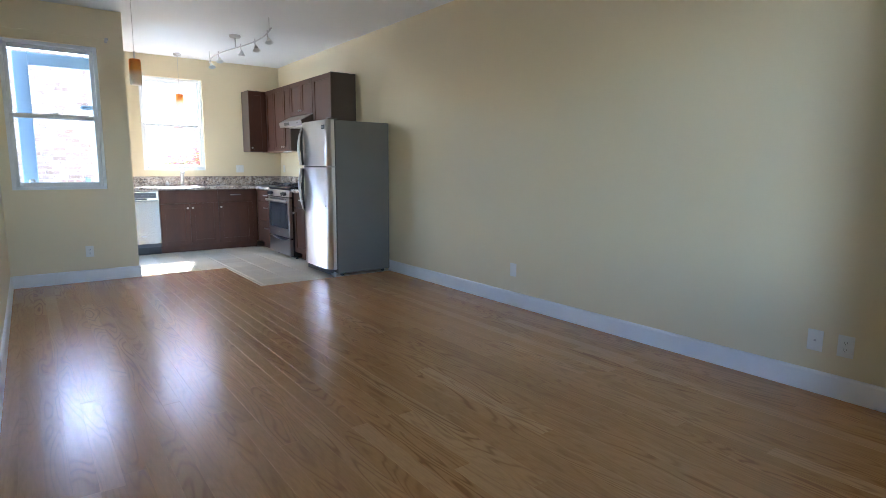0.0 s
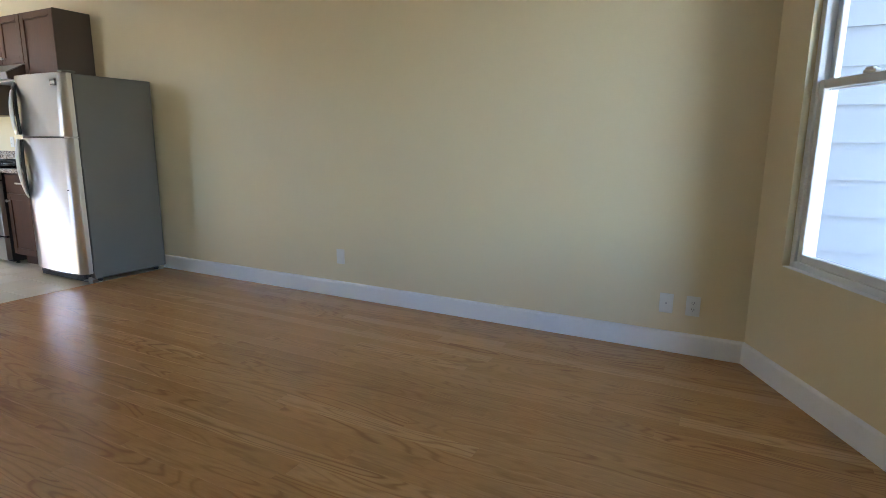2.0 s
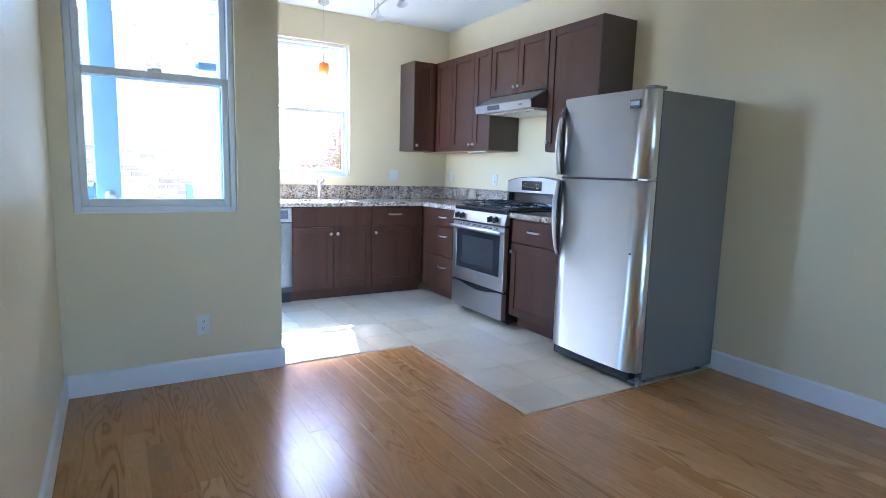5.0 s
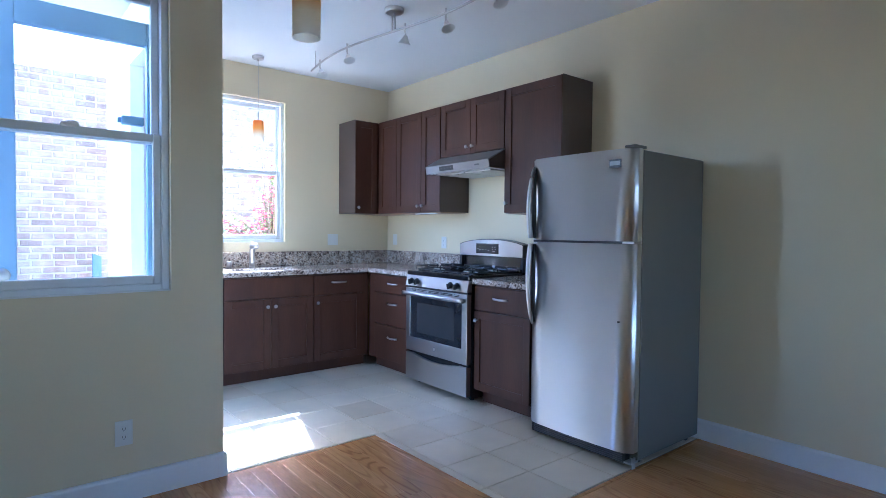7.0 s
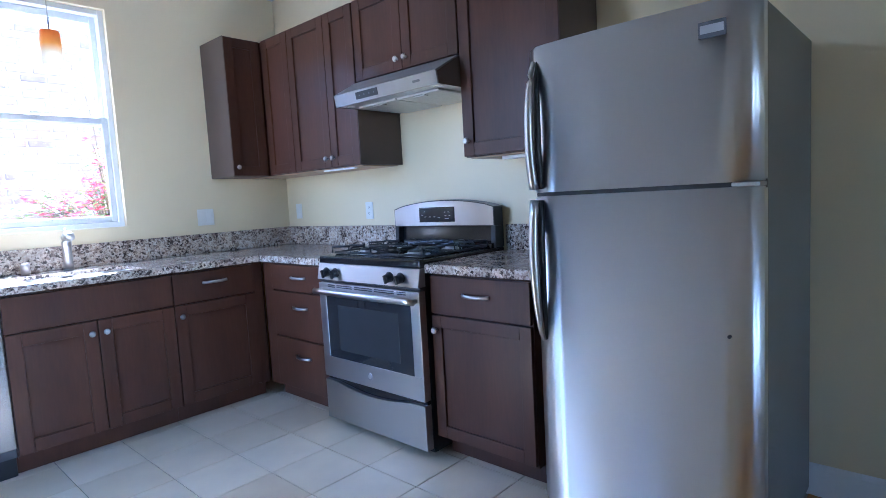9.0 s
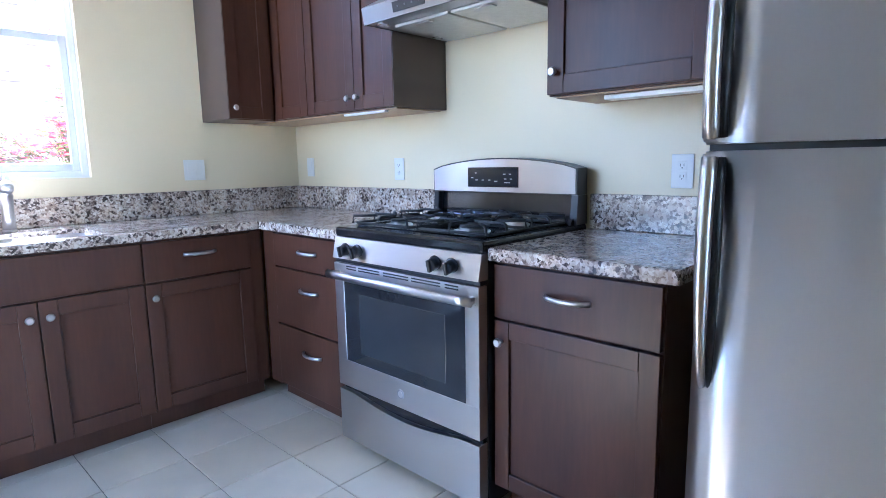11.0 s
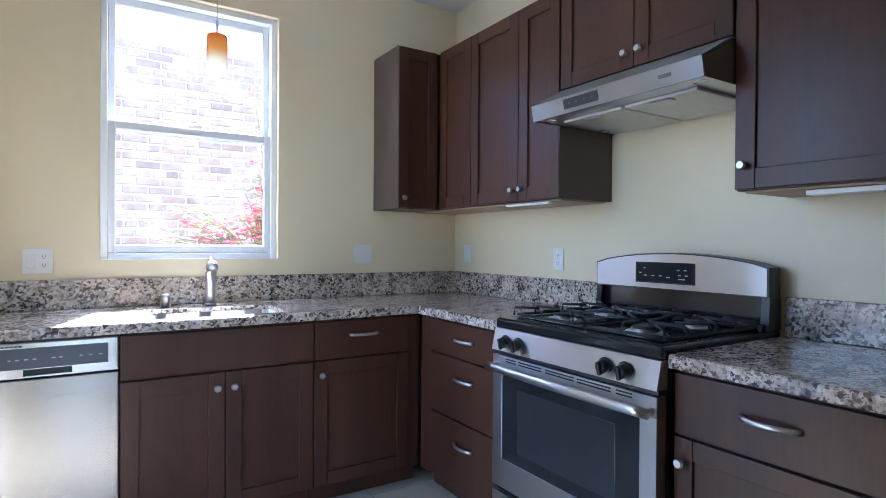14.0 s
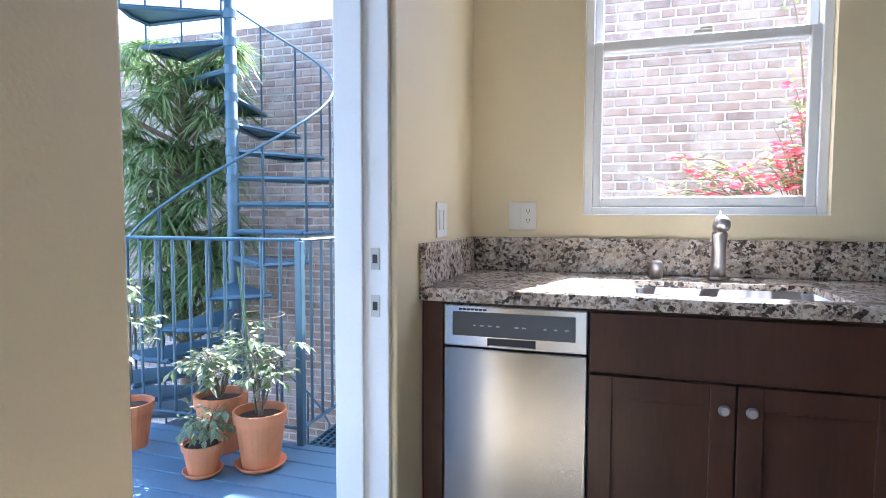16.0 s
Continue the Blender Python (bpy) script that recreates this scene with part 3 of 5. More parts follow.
cab2 = base_unit("corner_cabinet", "dark cherry base cabinet with drawer over door", FB, -1.177, -0.615)
dr = slab(FB, -1.177 + g, -0.690, 0.692, 0.862, cab2)
bow_handle(("y", -0.63), -0.935, 0.795, dr)
d = shaker(FB, -1.177 + g, -0.690, 0.112, 0.684, cab2)
knob(("y", -0.63), -1.144, 0.622, d)
part("filler_strip", fbox(bmesh.new(), FB, -0.688, -0.632, 0, 0.012, 0.10, 0.868, 0.002), CAB, cab2)

drawers = base_unit("drawer_cabinet", "dark cherry cabinet with three drawers beside the range", FR, -0.632, -1.308)
part("filler_strip", fbox(bmesh.new(), FR, -0.742, -0.640, 0, 0.012, 0.10, 0.868, 0.002), CAB, drawers)
for z0, z1, hz in ((0.708, 0.862, 0.790), (0.424, 0.700, 0.612), (0.112, 0.416, 0.315)):
    dr = slab(FR, -1.304, -0.745, z0, z1, drawers)
    bow_handle(("x", -0.63), -1.035, hz, dr)

cab3 = base_unit("base_cabinet", "dark cherry base cabinet between range and fridge", FR, -2.085, -2.625)
dr = slab(FR, -2.622, -2.088, 0.690, 0.862, cab3)
bow_handle(("x", -0.63), -2.352, 0.785, dr)
d = shaker(FR, -2.622, -2.088, 0.112, 0.682, cab3, 0.056)
knob(("x", -0.63), -2.116, 0.615, d)

endp = thing("end_panel", "dark cherry end panel beside the dishwasher", "panel")
part("board", boxed((XK + 0.002, -0.625, 0.10), (-2.377, -0.02, CT - 0.002), 0.002), CAB, endp)
part("toe_board", boxed((XK + 0.002, -0.555, 0.0), (-2.377, -0.02, 0.099), 0.002), CAB, endp)

# worktop with a sink cut-out, upstands
SX0, SX1, SY0, SY1 = -1.815, -1.285, -0.585, -0.245


def worktop(name, label, boxes):
    t = thing(name, label, "worktop")
    bm = bmesh.new()
    for a, b in boxes:
        box(bm, a, b)
    bmesh.ops.remove_doubles(bm, verts=bm.verts, dist=1e-5)
    part("slab", bm, STONE, t)
    return t


top = worktop("worktop", "speckled granite worktop over the sink run and corner", [
    ((XK + 0.001, -0.645, CT), (SX0, -0.001, 0.915)), ((SX0, SY1, CT), (SX1, -0.001, 0.915)), ((SX0, -0.645, CT), (SX1, SY0, 0.915)),
    ((SX1, -0.645, CT), (-0.001, -0.001, 0.915)), ((-0.645, -1.312, CT), (-0.001, -0.645, 0.915))])
bm = bmesh.new()
box(bm, (XK + 0.001, -0.655, CT), (-0.655, -0.6455, 0.9145), 0.004)
box(bm, (-0.655, -1.312, CT), (-0.6455, -0.655, 0.9145), 0.004)
part("edge", bm, STONE, top)
part("upstand", boxed((XK + 0.022, -0.022, 0.9155), (-0.023, -0.001, 1.050), 0.003), STONE, top)
part("upstand", boxed((-0.022, -1.31, 0.9155), (-0.001, -0.001, 1.050), 0.003), STONE, top)
part("upstand", boxed((XK + 0.001, -0.652, 0.9155), (XK + 0.021, -0.001, 1.050), 0.003), STONE, top)
top2 = worktop("worktop", "short speckled granite worktop beside the fridge", [((-0.645, -2.668, CT), (-0.001, -2.083, 0.915))])
part("edge", boxed((-0.655, -2.668, CT), (-0.6455, -2.083, 0.9145), 0.004), STONE, top2)
part("upstand", boxed((-0.022, -2.668, 0.9155), (-0.001, -2.083, 1.050), 0.003), STONE, top2)

# sink, tap, soap pump
sink = thing("sink", "undermount brushed steel sink in the granite worktop", "sink")
bm = bmesh.new()
box(bm, (SX0 + 0.002, SY0 + 0.002, 0.70), (SX1 - 0.002, SY1 - 0.002, 0.896))
top_face = max(bm.faces, key=lambda f: f.calc_center_median().z)
bmesh.ops.delete(bm, geom=[top_face], context="FACES_ONLY")
bmesh.ops.bevel(bm, geom=[e for e in bm.edges if not e.is_boundary], offset=0.028, segments=4, affect="EDGES")
BOWL = surface("satin sink steel", (0.52, 0.52, 0.515), rough=0.34, metal=0.92, var=0.03, bump=0.0)
part("bowl", bm, BOWL, sink, smooth=True).modifiers.new("thick", "SOLIDIFY").thickness = 0.002
part("drain", lathe(bmesh.new(), [(0.04, 0.701), (0.042, 0.705), (0.03, 0.704), (0.02, 0.703)], 20, ((SX0 + SX1) / 2, (SY0 + SY1) / 2, 0)), CHROME, sink)
tap = thing("kitchen_tap", "brushed nickel pull-out kitchen tap behind the sink", "tap", (-1.535, -0.135, 0.9155))
part("base", lathe(bmesh.new(), [(0.027, 0), (0.027, 0.008), (0.022, 0.014)], 20), NICKEL, tap, smooth=True)
part("body", sweep(bmesh.new(), [(0, 0, 0.01), (0, 0, 0.06), (0, -0.004, 0.11), (0, -0.014, 0.16), (0, -0.03, 0.19)], [0.025, 0.023, 0.023, 0.026, 0.025], 16), NICKEL, tap, smooth=True)
part("spray_head", sweep(bmesh.new(), [(0, -0.012, 0.185), (-0.004, -0.06, 0.200), (-0.008, -0.12, 0.196), (-0.01, -0.135, 0.185)], [0.025, 0.024, 0.023, 0.021], 16), NICKEL, tap, smooth=True)
part("lever", sweep(bmesh.new(), [(0, -0.015, 0.195), (0.002, 0.0, 0.225), (0.004, 0.02, 0.235)], [0.006, 0.004, 0.003], 10), NICKEL, tap, smooth=True)
soap = thing("soap_pump", "short nickel air gap cap beside the tap", "cap", (-1.735, -0.135, 0.9155))
part("cap", lathe(bmesh.new(), [(0.022, 0), (0.022, 0.05), (0.020, 0.058), (0.012, 0.062)], 20), NICKEL, soap, smooth=True)

# dishwasher
dw = thing("dishwasher", "narrow stainless dishwasher under the worktop", "dishwasher", (-0.043, 0, 0))
part("body", boxed((-2.332, -0.59, 0.10), (-1.899, -0.03, 0.868)), GREYP, dw)
bm = boxed((-2.330, -0.632, 0.738), (-1.900, -0.592, 0.866), 0.006)
pn = part("control_panel", bm, STEELX, dw)
part("display_strip", boxed((-2.300, -0.6345, 0.772), (-1.935, -0.6315, 0.845), 0.0015), GREYP, pn, "dark grey control strip")
for k in range(7):
    part("vent_slot", boxed((-2.280 + 0.0125 * k, -0.6355, 0.850), (-2.271 + 0.0125 * k, -0.6318, 0.855)), SLOT, pn)
for x, w in ((-2.235, 0.008), (-2.215, 0.012), (-2.19, 0.012), (-2.165, 0.01), (-2.11, 0.012), (-2.088, 0.012), (-2.025, 0.008), (-1.995, 0.009), (-1.965, 0.012)):
    part("button_mark", boxed((x, -0.6352, 0.803), (x + w, -0.6344, 0.807)), MARK, pn)
pk = part("grip", boxed((-2.192, -0.6338, 0.7455), (-2.048, -0.6316, 0.769), 0.001), SLOT, pn, "recessed black pocket grip")
part("grip_lip", boxed((-2.187, -0.640, 0.741), (-2.053, -0.632, 0.750), 0.003), STEELX, pk)
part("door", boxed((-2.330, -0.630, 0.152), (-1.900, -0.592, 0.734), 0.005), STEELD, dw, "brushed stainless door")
part("badge", boxed((-2.142, -0.6315, 0.252), (-2.086, -0.6295, 0.262), 0.0005), MARK, dw)
part("kick_plate", boxed((-2.330, -0.575, 0.004), (-1.900, -0.53, 0.148), 0.003), BLACKP, dw)

# wall cabinets
UZ0, UZ1 = 1.424, 2.330


def wall_unit(name, label, a, b):
    c = thing(name, label, "wall cabinet")
    part("body", boxed(a, b, 0.0015), CAB, c)
    return c


ua = wall_unit("wall_cabinet", "dark cherry wall cabinet beside the window", (-0.590, -0.30, UZ0), (-0.317, -0.001, UZ1))
d = shaker(UB, -0.588, -0.338, UZ0 + 0.004, UZ1 - 0.004, ua)
knob(("y", -0.32), -0.560, 1.482, d)
part("side_panel", boxed((-0.593, -0.319, UZ0), (-0.5903, -0.001, UZ1), 0.001), CABIN, ua)
uc = wall_unit("wall_cabinet", "dark cherry corner wall cabinet with three shaker fronts", (-0.315, -1.308, UZ0), (-0.001, -0.001, UZ1))
shaker(UR, -0.648, -0.345, UZ0 + 0.004, UZ1 - 0.004, uc, 0.062, "fixed_front")
d = shaker(UR, -1.036, -0.652, UZ0 + 0.004, UZ1 - 0.004, uc)
knob(("x", -0.335), -1.005, 1.482, d)
d = shaker(UR, -1.306, -1.040, UZ0 + 0.004, UZ1 - 0.004, uc)
knob(("x", -0.335), -1.070, 1.482, d)
part("side_panel", boxed((-0.334, -1.3115, UZ0), (-0.001, -1.3083, 1.880), 0.001), CABIN, uc)
part("underside", boxed((-0.30, -1.29, UZ0 - 0.006), (-0.02, -0.02, UZ0 - 0.0005)), CABRAW, uc)
part("light_bar", boxed((-0.31, -1.22, UZ0 - 0.016), (-0.285, -0.92, UZ0 - 0.0065), 0.002), TRIM, uc)
uh = wall_unit("wall_cabinet", "short dark cherry wall cabinet over the range hood", (-0.315, -2.078, 1.883), (-0.001, -1.313, UZ1))
d = shaker(UR, -1.694, -1.317, 1.887, UZ1 - 0.004, uh)
knob(("x", -0.335), -1.664, 1.942, d)
d = shaker(UR, -2.075, -1.698, 1.887, UZ1 - 0.004, uh)
knob(("x", -0.335), -1.728, 1.942, d)
uf = wall_unit("wall_cabinet", "tall dark cherry wall cabinet beside the fridge", (-0.315, -2.622, UZ0 - 0.030), (-0.001, -2.082, UZ1))
d = shaker(UR, -2.620, -2.085, UZ0 - 0.026, UZ1 - 0.004, uf)
knob(("x", -0.335), -2.116, 1.470, d)
part("side_panel", boxed((-0.334, -2.6253, UZ0 - 0.030), (-0.001, -2.6223, UZ1), 0.001), CABIN, uf)
part("underside", boxed((-0.30, -2.60, UZ0 - 0.036), (-0.02, -2.10, UZ0 - 0.0305)), CABRAW, uf)
part("light_bar", boxed((-0.27, -2.58, UZ0 - 0.052), (-0.21, -2.26, UZ0 - 0.0365), 0.003), TRIM, uf, "white under-cabinet light bar")

# range hood
hood = thing("range_hood", "slim stainless range hood under a wall cabinet", "range hood", (0, 0, 0.062))
HY0, HY1 = -2.077, -1.318
bm = bmesh.new()
prism(bm, [(-0.003, 1.818), (-0.338, 1.818), (-0.50, 1.730), (-0.488, 1.668), (-0.480, 1.668), (-0.491, 1.726), (-0.336, 1.812), (-0.003, 1.812)], "y", HY0, HY1)
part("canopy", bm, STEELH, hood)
for y0, y1 in ((HY0, HY0 + 0.003), (HY1 - 0.003, HY1)):
    part("side_panel", prism(bmesh.new(), [(-0.003, 1.811), (-0.335, 1.811), (-0.489, 1.725), (-0.479, 1.669), (-0.003, 1.669)], "y", y0 + 0.0005, y1 - 0.0005), CABIN, hood, "dark side of the hood")
part("bottom_pan", box(boxed((-0.478, HY0 + 0.004, 1.672), (-0.40, HY1 - 0.004, 1.678)), (-0.40, HY0 + 0.004, 1.672), (-0.003, HY1 - 0.004, 1.677)), STEELY, hood)
FILT = surface("aluminium filter mesh", (0.62, 0.61, 0.58), rough=0.42, metal=0.7, var=0.1, scale=40, fine=500, bump=0.08)
for y0, y1 in ((-1.995, -1.705), (-1.690, -1.400)):
    fl = part("filter", boxed((-0.395, y0, 1.660), (-0.03, y1, 1.6715), 0.003), FILT, hood)
    part("filter_latch", boxed((-0.385, (y0 + y1) / 2 - 0.04, 1.654), (-0.355, (y0 + y1) / 2 + 0.04, 1.6595), 0.002), STEELY, fl)
LAMPG = surface("hood lamp glass", (0.8, 0.8, 0.76), rough=0.15, var=0.03, bump=0.0)
for x, y in ((-0.43, -1.37), (-0.43, -2.03), (-0.10, -1.355)):
    lp = part("lamp_ring", lathe(bmesh.new(), [(0.025, 1.6725), (0.025, 1.6695), (0.020, 1.6685), (0.020, 1.6705)], 20, (x, y, 0)), CHROME, hood)
    part("lamp_lens", lathe(bmesh.new(), [(0.0195, 1.6705), (0.014, 1.6695), (0.004, 1.669)], 16, (x, y, 0)), LAMPG, lp)
# controls and badge on the front lip
def on_lip(z0, z1, out):
    lx = lambda z: -0.50 + (1.730 - z) * 0.012 / 0.062
    return [(lx(z1) + 0.001, z1), (lx(z1) - out, z1), (lx(z0) - out, z0), (lx(z0) + 0.001, z0)]


cp = part("control_panel", prism(bmesh.new(), on_lip(1.683, 1.719, 0.0025), "y", -1.67, -1.50), BLACKP, hood)
for k in range(4):
    part("button", prism(bmesh.new(), on_lip(1.698, 1.704, 0.0035), "y", -1.648 + 0.038 * k, -1.640 + 0.038 * k), GREYP, cp)
part("badge", prism(bmesh.new(), on_lip(1.695, 1.706, 0.0015), "y", -1.968, -1.922), GREYP, hood)

# gas range
rng = thing("gas_range", "stainless gas range with black cooktop and oven window", "range")
RY0, RY1 = -2.078, -1.316
RC = (RY0 + RY1) / 2
part("body", boxed((-0.645, RY0 + 0.004, 0.03), (-0.03, RY1 - 0.004, 0.895)), BLACKP, rng)
for x, y in ((-0.58, RY0 + 0.06), (-0.58, RY1 - 0.06), (-0.10, RY0 + 0.06), (-0.10, RY1 - 0.06)):
    part("foot", lathe(bmesh.new(), [(0.016, 0.0), (0.018, 0.01), (0.01, 0.014), (0.01, 0.031)], 12, (x, y, 0)), BLACKP, rng)
bm = boxed((-0.675, RY0, 0.896), (-0.03, RY1, 0.934), 0.010, 3)
ctop = part("cooktop", bm, BLACK, rng, "black enamel cooktop")
part("cooktop_well", boxed((-0.60, RY0 + 0.05, 0.9345), (-0.13, RY1 - 0.05, 0.9375), 0.0015), BLACK, ctop)
part("control_panel", prism(bmesh.new(), [(-0.646, 0.895), (-0.676, 0.895), (-0.694, 0.812), (-0.646, 0.812)], "y", RY0 + 0.002, RY1 - 0.002), STEELY, rng)
tilt = math.atan2(0.018, 0.083)
for y in (RY1 - 0.085, RY1 - 0.160, RY0 + 0.190, RY0 + 0.115):
    kn = lathe(bmesh.new(), [(0.026, 0), (0.026, 0.006), (0.022, 0.010), (0.020, 0.028), (0.016, 0.033)], 20)
    box(kn, (-0.006, -0.021, 0.028), (0.006, 0.021, 0.042), 0.003)
    k = part("burner_knob", kn, BLACKP, rng)
    k.matrix_local = Matrix.Translation((-0.686, y, 0.852)) @ Matrix.Rotation(-math.pi / 2 - tilt, 4, "Y") @ Matrix.Rotation(math.pi / 2, 4, "Z")
part("vent_trim", boxed((-0.682, RY0 + 0.004, 0.796), (-0.646, RY1 - 0.004, 0.811), 0.002), BLACKP, rng)
# oven door: frame round a dark window
dd = bmesh.new()
DX0, DX1 = -0.690, -0.648
WZ0, WZ1, WY0, WY1 = 0.395, 0.735, RY0 + 0.062, RY1 - 0.062
for a, b in (((DX0, RY0 + 0.004, 0.283), (DX1, RY1 - 0.004, WZ0)), ((DX0, RY0 + 0.004, WZ1), (DX1, RY1 - 0.004, 0.793)), ((DX0, RY0 + 0.004, WZ0), (DX1, WY0, WZ1)), ((DX0, WY1, WZ0), (DX1, RY1 - 0.004, WZ1))):
    box(dd, a, b, 0.0015)
door = part("oven_door", dd, STEELY, rng, "brushed stainless oven door")
part("window", boxed((DX0 + 0.002, WY0 - 0.001, WZ0 - 0.001), (DX0 + 0.012, WY1 + 0.001, WZ1 + 0.001)), OVENGLASS, door, "dark oven glass")
INNER = surface("inner oven window", (0.032, 0.035, 0.039), rough=0.07, var=0.1, bump=0.0, rvar=0.02)
part("inner_window", boxed((DX0 + 0.0012, WY0 + 0.09, WZ0 + 0.045), (DX0 + 0.004, WY1 - 0.09, WZ1 - 0.055), 0.001), INNER, door)
for y0, y1 in ((-1.46, -1.40), (-1.60, -1.475), (-1.755, -1.62), (-1.91, -1.77), (-1.99, -1.93)):
    for z in (0.772, 0.782):
        part("vent_slot", boxed((DX0 - 0.0008, y0, z), (DX0 + 0.004, y1, z + 0.005)), SLOT, door)
part("badge", tube(bmesh.new(), (DX0 - 0.002, RC, 0.338), (DX0 + 0.002, RC, 0.338), 0.018, seg=24), MARK, door)
part("badge_ring", tube(bmesh.new(), (DX0 - 0.003, RC, 0.338), (DX0 - 0.0019, RC, 0.338), 0.012, seg=24), STEELZ, door)
pts = [(-0.725 - 0.012 * math.sin(math.pi * k / 14), RY1 - 0.008 + (RY0 - RY1 + 0.016) * k / 14, 0.752) for k in range(15)]
hd = part("door_handle", sweep(bmesh.new(), pts, 0.0135, 12, 1.2), STEELY, door, "long bowed stainless handle", smooth=True)
for y in (RY0 + 0.03, RY1 - 0.03):
    part("handle_post", boxed((-0.728, y - 0.013, 0.740), (DX0, y + 0.013, 0.764), 0.004), STEELY, hd)
# storage drawer with a curved dark grip gap
bm = bmesh.new()
out = [(RY0 + 0.006, 0.05), (RY1 - 0.006, 0.05)]
n = 16
crv = [(RY1 - 0.006 + (RY0 - RY1 + 0.012) * k / n, 0.262 - 0.030 * max(0.0, math.sin(math.pi * (k / n * 1.3 - 0.15)) if 0.115 < k / n < 0.885 else 0.0)) for k in range(n + 1)]
prism(bm, out + crv, "x", DX0, DX1)
part("storage_drawer", bm, STEELY, rng, "stainless storage drawer")
part("drawer_gap", boxed((-0.668, RY0 + 0.01, 0.225), (-0.647, RY1 - 0.01, 0.281), 0.002), BLACK, rng)
# back guard with a rounded top
bm = bmesh.new()
n = 14
arc = [(RY0 + 0.004 + (RY1 - RY0 - 0.008) * k / n, 1.150 + 0.045 * math.sin(math.pi * k / n) ** 0.7) for k in range(n + 1)]
prism(bm, [(RY1 - 0.004, 1.048), (RY0 + 0.004, 1.048)] + arc, "x", -0.105, -0.03)
bg = part("back_guard", bm, BLACKP, rng)
bm = bmesh.new()
arc2 = [(RY0 + 0.010 + (RY1 - RY0 - 0.020) * k / n, 1.146 + 0.043 * math.sin(math.pi * k / n) ** 0.7) for k in range(n + 1)]
prism(bm, [(RY1 - 0.010, 1.052), (RY0 + 0.010, 1.052)] + arc2, "x", -0.108, -0.1052)
part("face", bm, STEELY, bg, "brushed stainless face")
part("display", boxed((-0.1105, -1.800, 1.078), (-0.1078, -1.540, 1.150), 0.002), OVENGLASS, bg)
part("display_bezel", boxed((-0.1095, -1.806, 1.072), (-0.1075, -1.534, 1.156), 0.001), BLACK, bg)
for y, z, w in ((-1.58, 1.13, 0.01), (-1.56, 1.11, 0.012), (-1.585, 1.10, 0.014), (-1.62, 1.10, 0.014), (-1.655, 1.10, 0.012), (-1.69, 1.095, 0.018), (-1.735, 1.125, 0.012), (-1.765, 1.125, 0.012), (-1.74, 1.105, 0.012), (-1.77, 1.105, 0.012), (-1.75, 1.09, 0.03)):
    part("display_mark", boxed((-0.1112, y - w / 2, z), (-0.1104, y + w / 2, z + 0.004)), MARK, bg)
part("riser", prism(bmesh.new(), [(-0.03, 0.934), (-0.135, 0.934), (-0.125, 0.955), (-0.075, 0.965), (-0.068, 1.047), (-0.03, 1.047)], "y", RY0 + 0.012, RY1 - 0.012), BLACK, rng, "glossy black riser")
for y0, y1 in ((RY0 + 0.002, RY0 + 0.03), (RY1 - 0.03, RY1 - 0.002)):
    part("riser_end", prism(bmesh.new(), [(-0.03, 0.934), (-0.11, 0.934), (-0.10, 1.047), (-0.03, 1.047)], "y", y0, y1), BLACKP, rng)


def burner(x, y, r):
    b = part("burner", lathe(bmesh.new(), [(r + 0.022, 0.9376), (r + 0.018, 0.943), (r, 0.944), (r, 0.952), (r * 0.9, 0.953)], 24, (x, y, 0)), NICKEL, ctop)
    part("burner_cap", lathe(bmesh.new(), [(r * 0.92, 0.9532), (r * 0.95, 0.956), (r * 0.88, 0.961), (r * 0.3, 0.962)], 24, (x, y, 0)), IRON, b)


for x, y, r in ((-0.50, RC + 0.19, 0.034), (-0.50, RC - 0.19, 0.046), (-0.24, RC + 0.19, 0.040), (-0.24, RC - 0.19, 0.034)):
    burner(x, y, r)


def bar(bm, pts, r=0.0055):
    return sweep(bm, pts, r, 6)


for s in (1, -1):
    bm = bmesh.new()
    y0, y1 = RC + s * 0.025, RC + s * 0.345
    ym = (y0 + y1) / 2
    zt, zl = 0.975, 0.945
    for y in (y0, y1):
        bar(bm, [(-0.59, y, zl), (-0.14, y, zl)])
    for x in (-0.59, -0.365, -0.14):
        bar(bm, [(x, y0, zl), (x, y1, zl)])
    for cx in (-0.50, -0.24):
        for dx, dy in ((1, 0), (-1, 0), (0, 1), (0, -1)):
            if dx:
                bar(bm, [(cx + dx * 0.115, ym, zl), (cx + dx * 0.112, ym, zt - 0.008), (cx + dx * 0.10, ym, zt), (cx + dx * 0.022, ym, zt)])
            else:
                bar(bm, [(cx, ym + dy * 0.16, zl), (cx, ym + dy * 0.157, zt - 0.008), (cx, ym + dy * 0.145, zt), (cx, ym + dy * 0.022, zt)])
        for dx in (1, -1):
            for dy in (1, -1):
                bar(bm, [(cx + dx * 0.11, ym + dy * 0.16, zl), (cx + dx * 0.11, ym + dy * 0.155, zt), (cx + dx * 0.05, ym + dy * 0.08, zt)])
    part("grate", bm, IRON, ctop, "black cast iron grate", smooth=True)

# ---- fridge ----
fr = thing("fridge", "stainless top-freezer fridge with grey textured sides", "fridge")
FY0, FY1 = -3.455, -2.735
part("body", boxed((-0.685, FY0 + 0.004, 0.035), (-0.03, FY1 - 0.004, 1.690), 0.006), FRSIDE, fr)


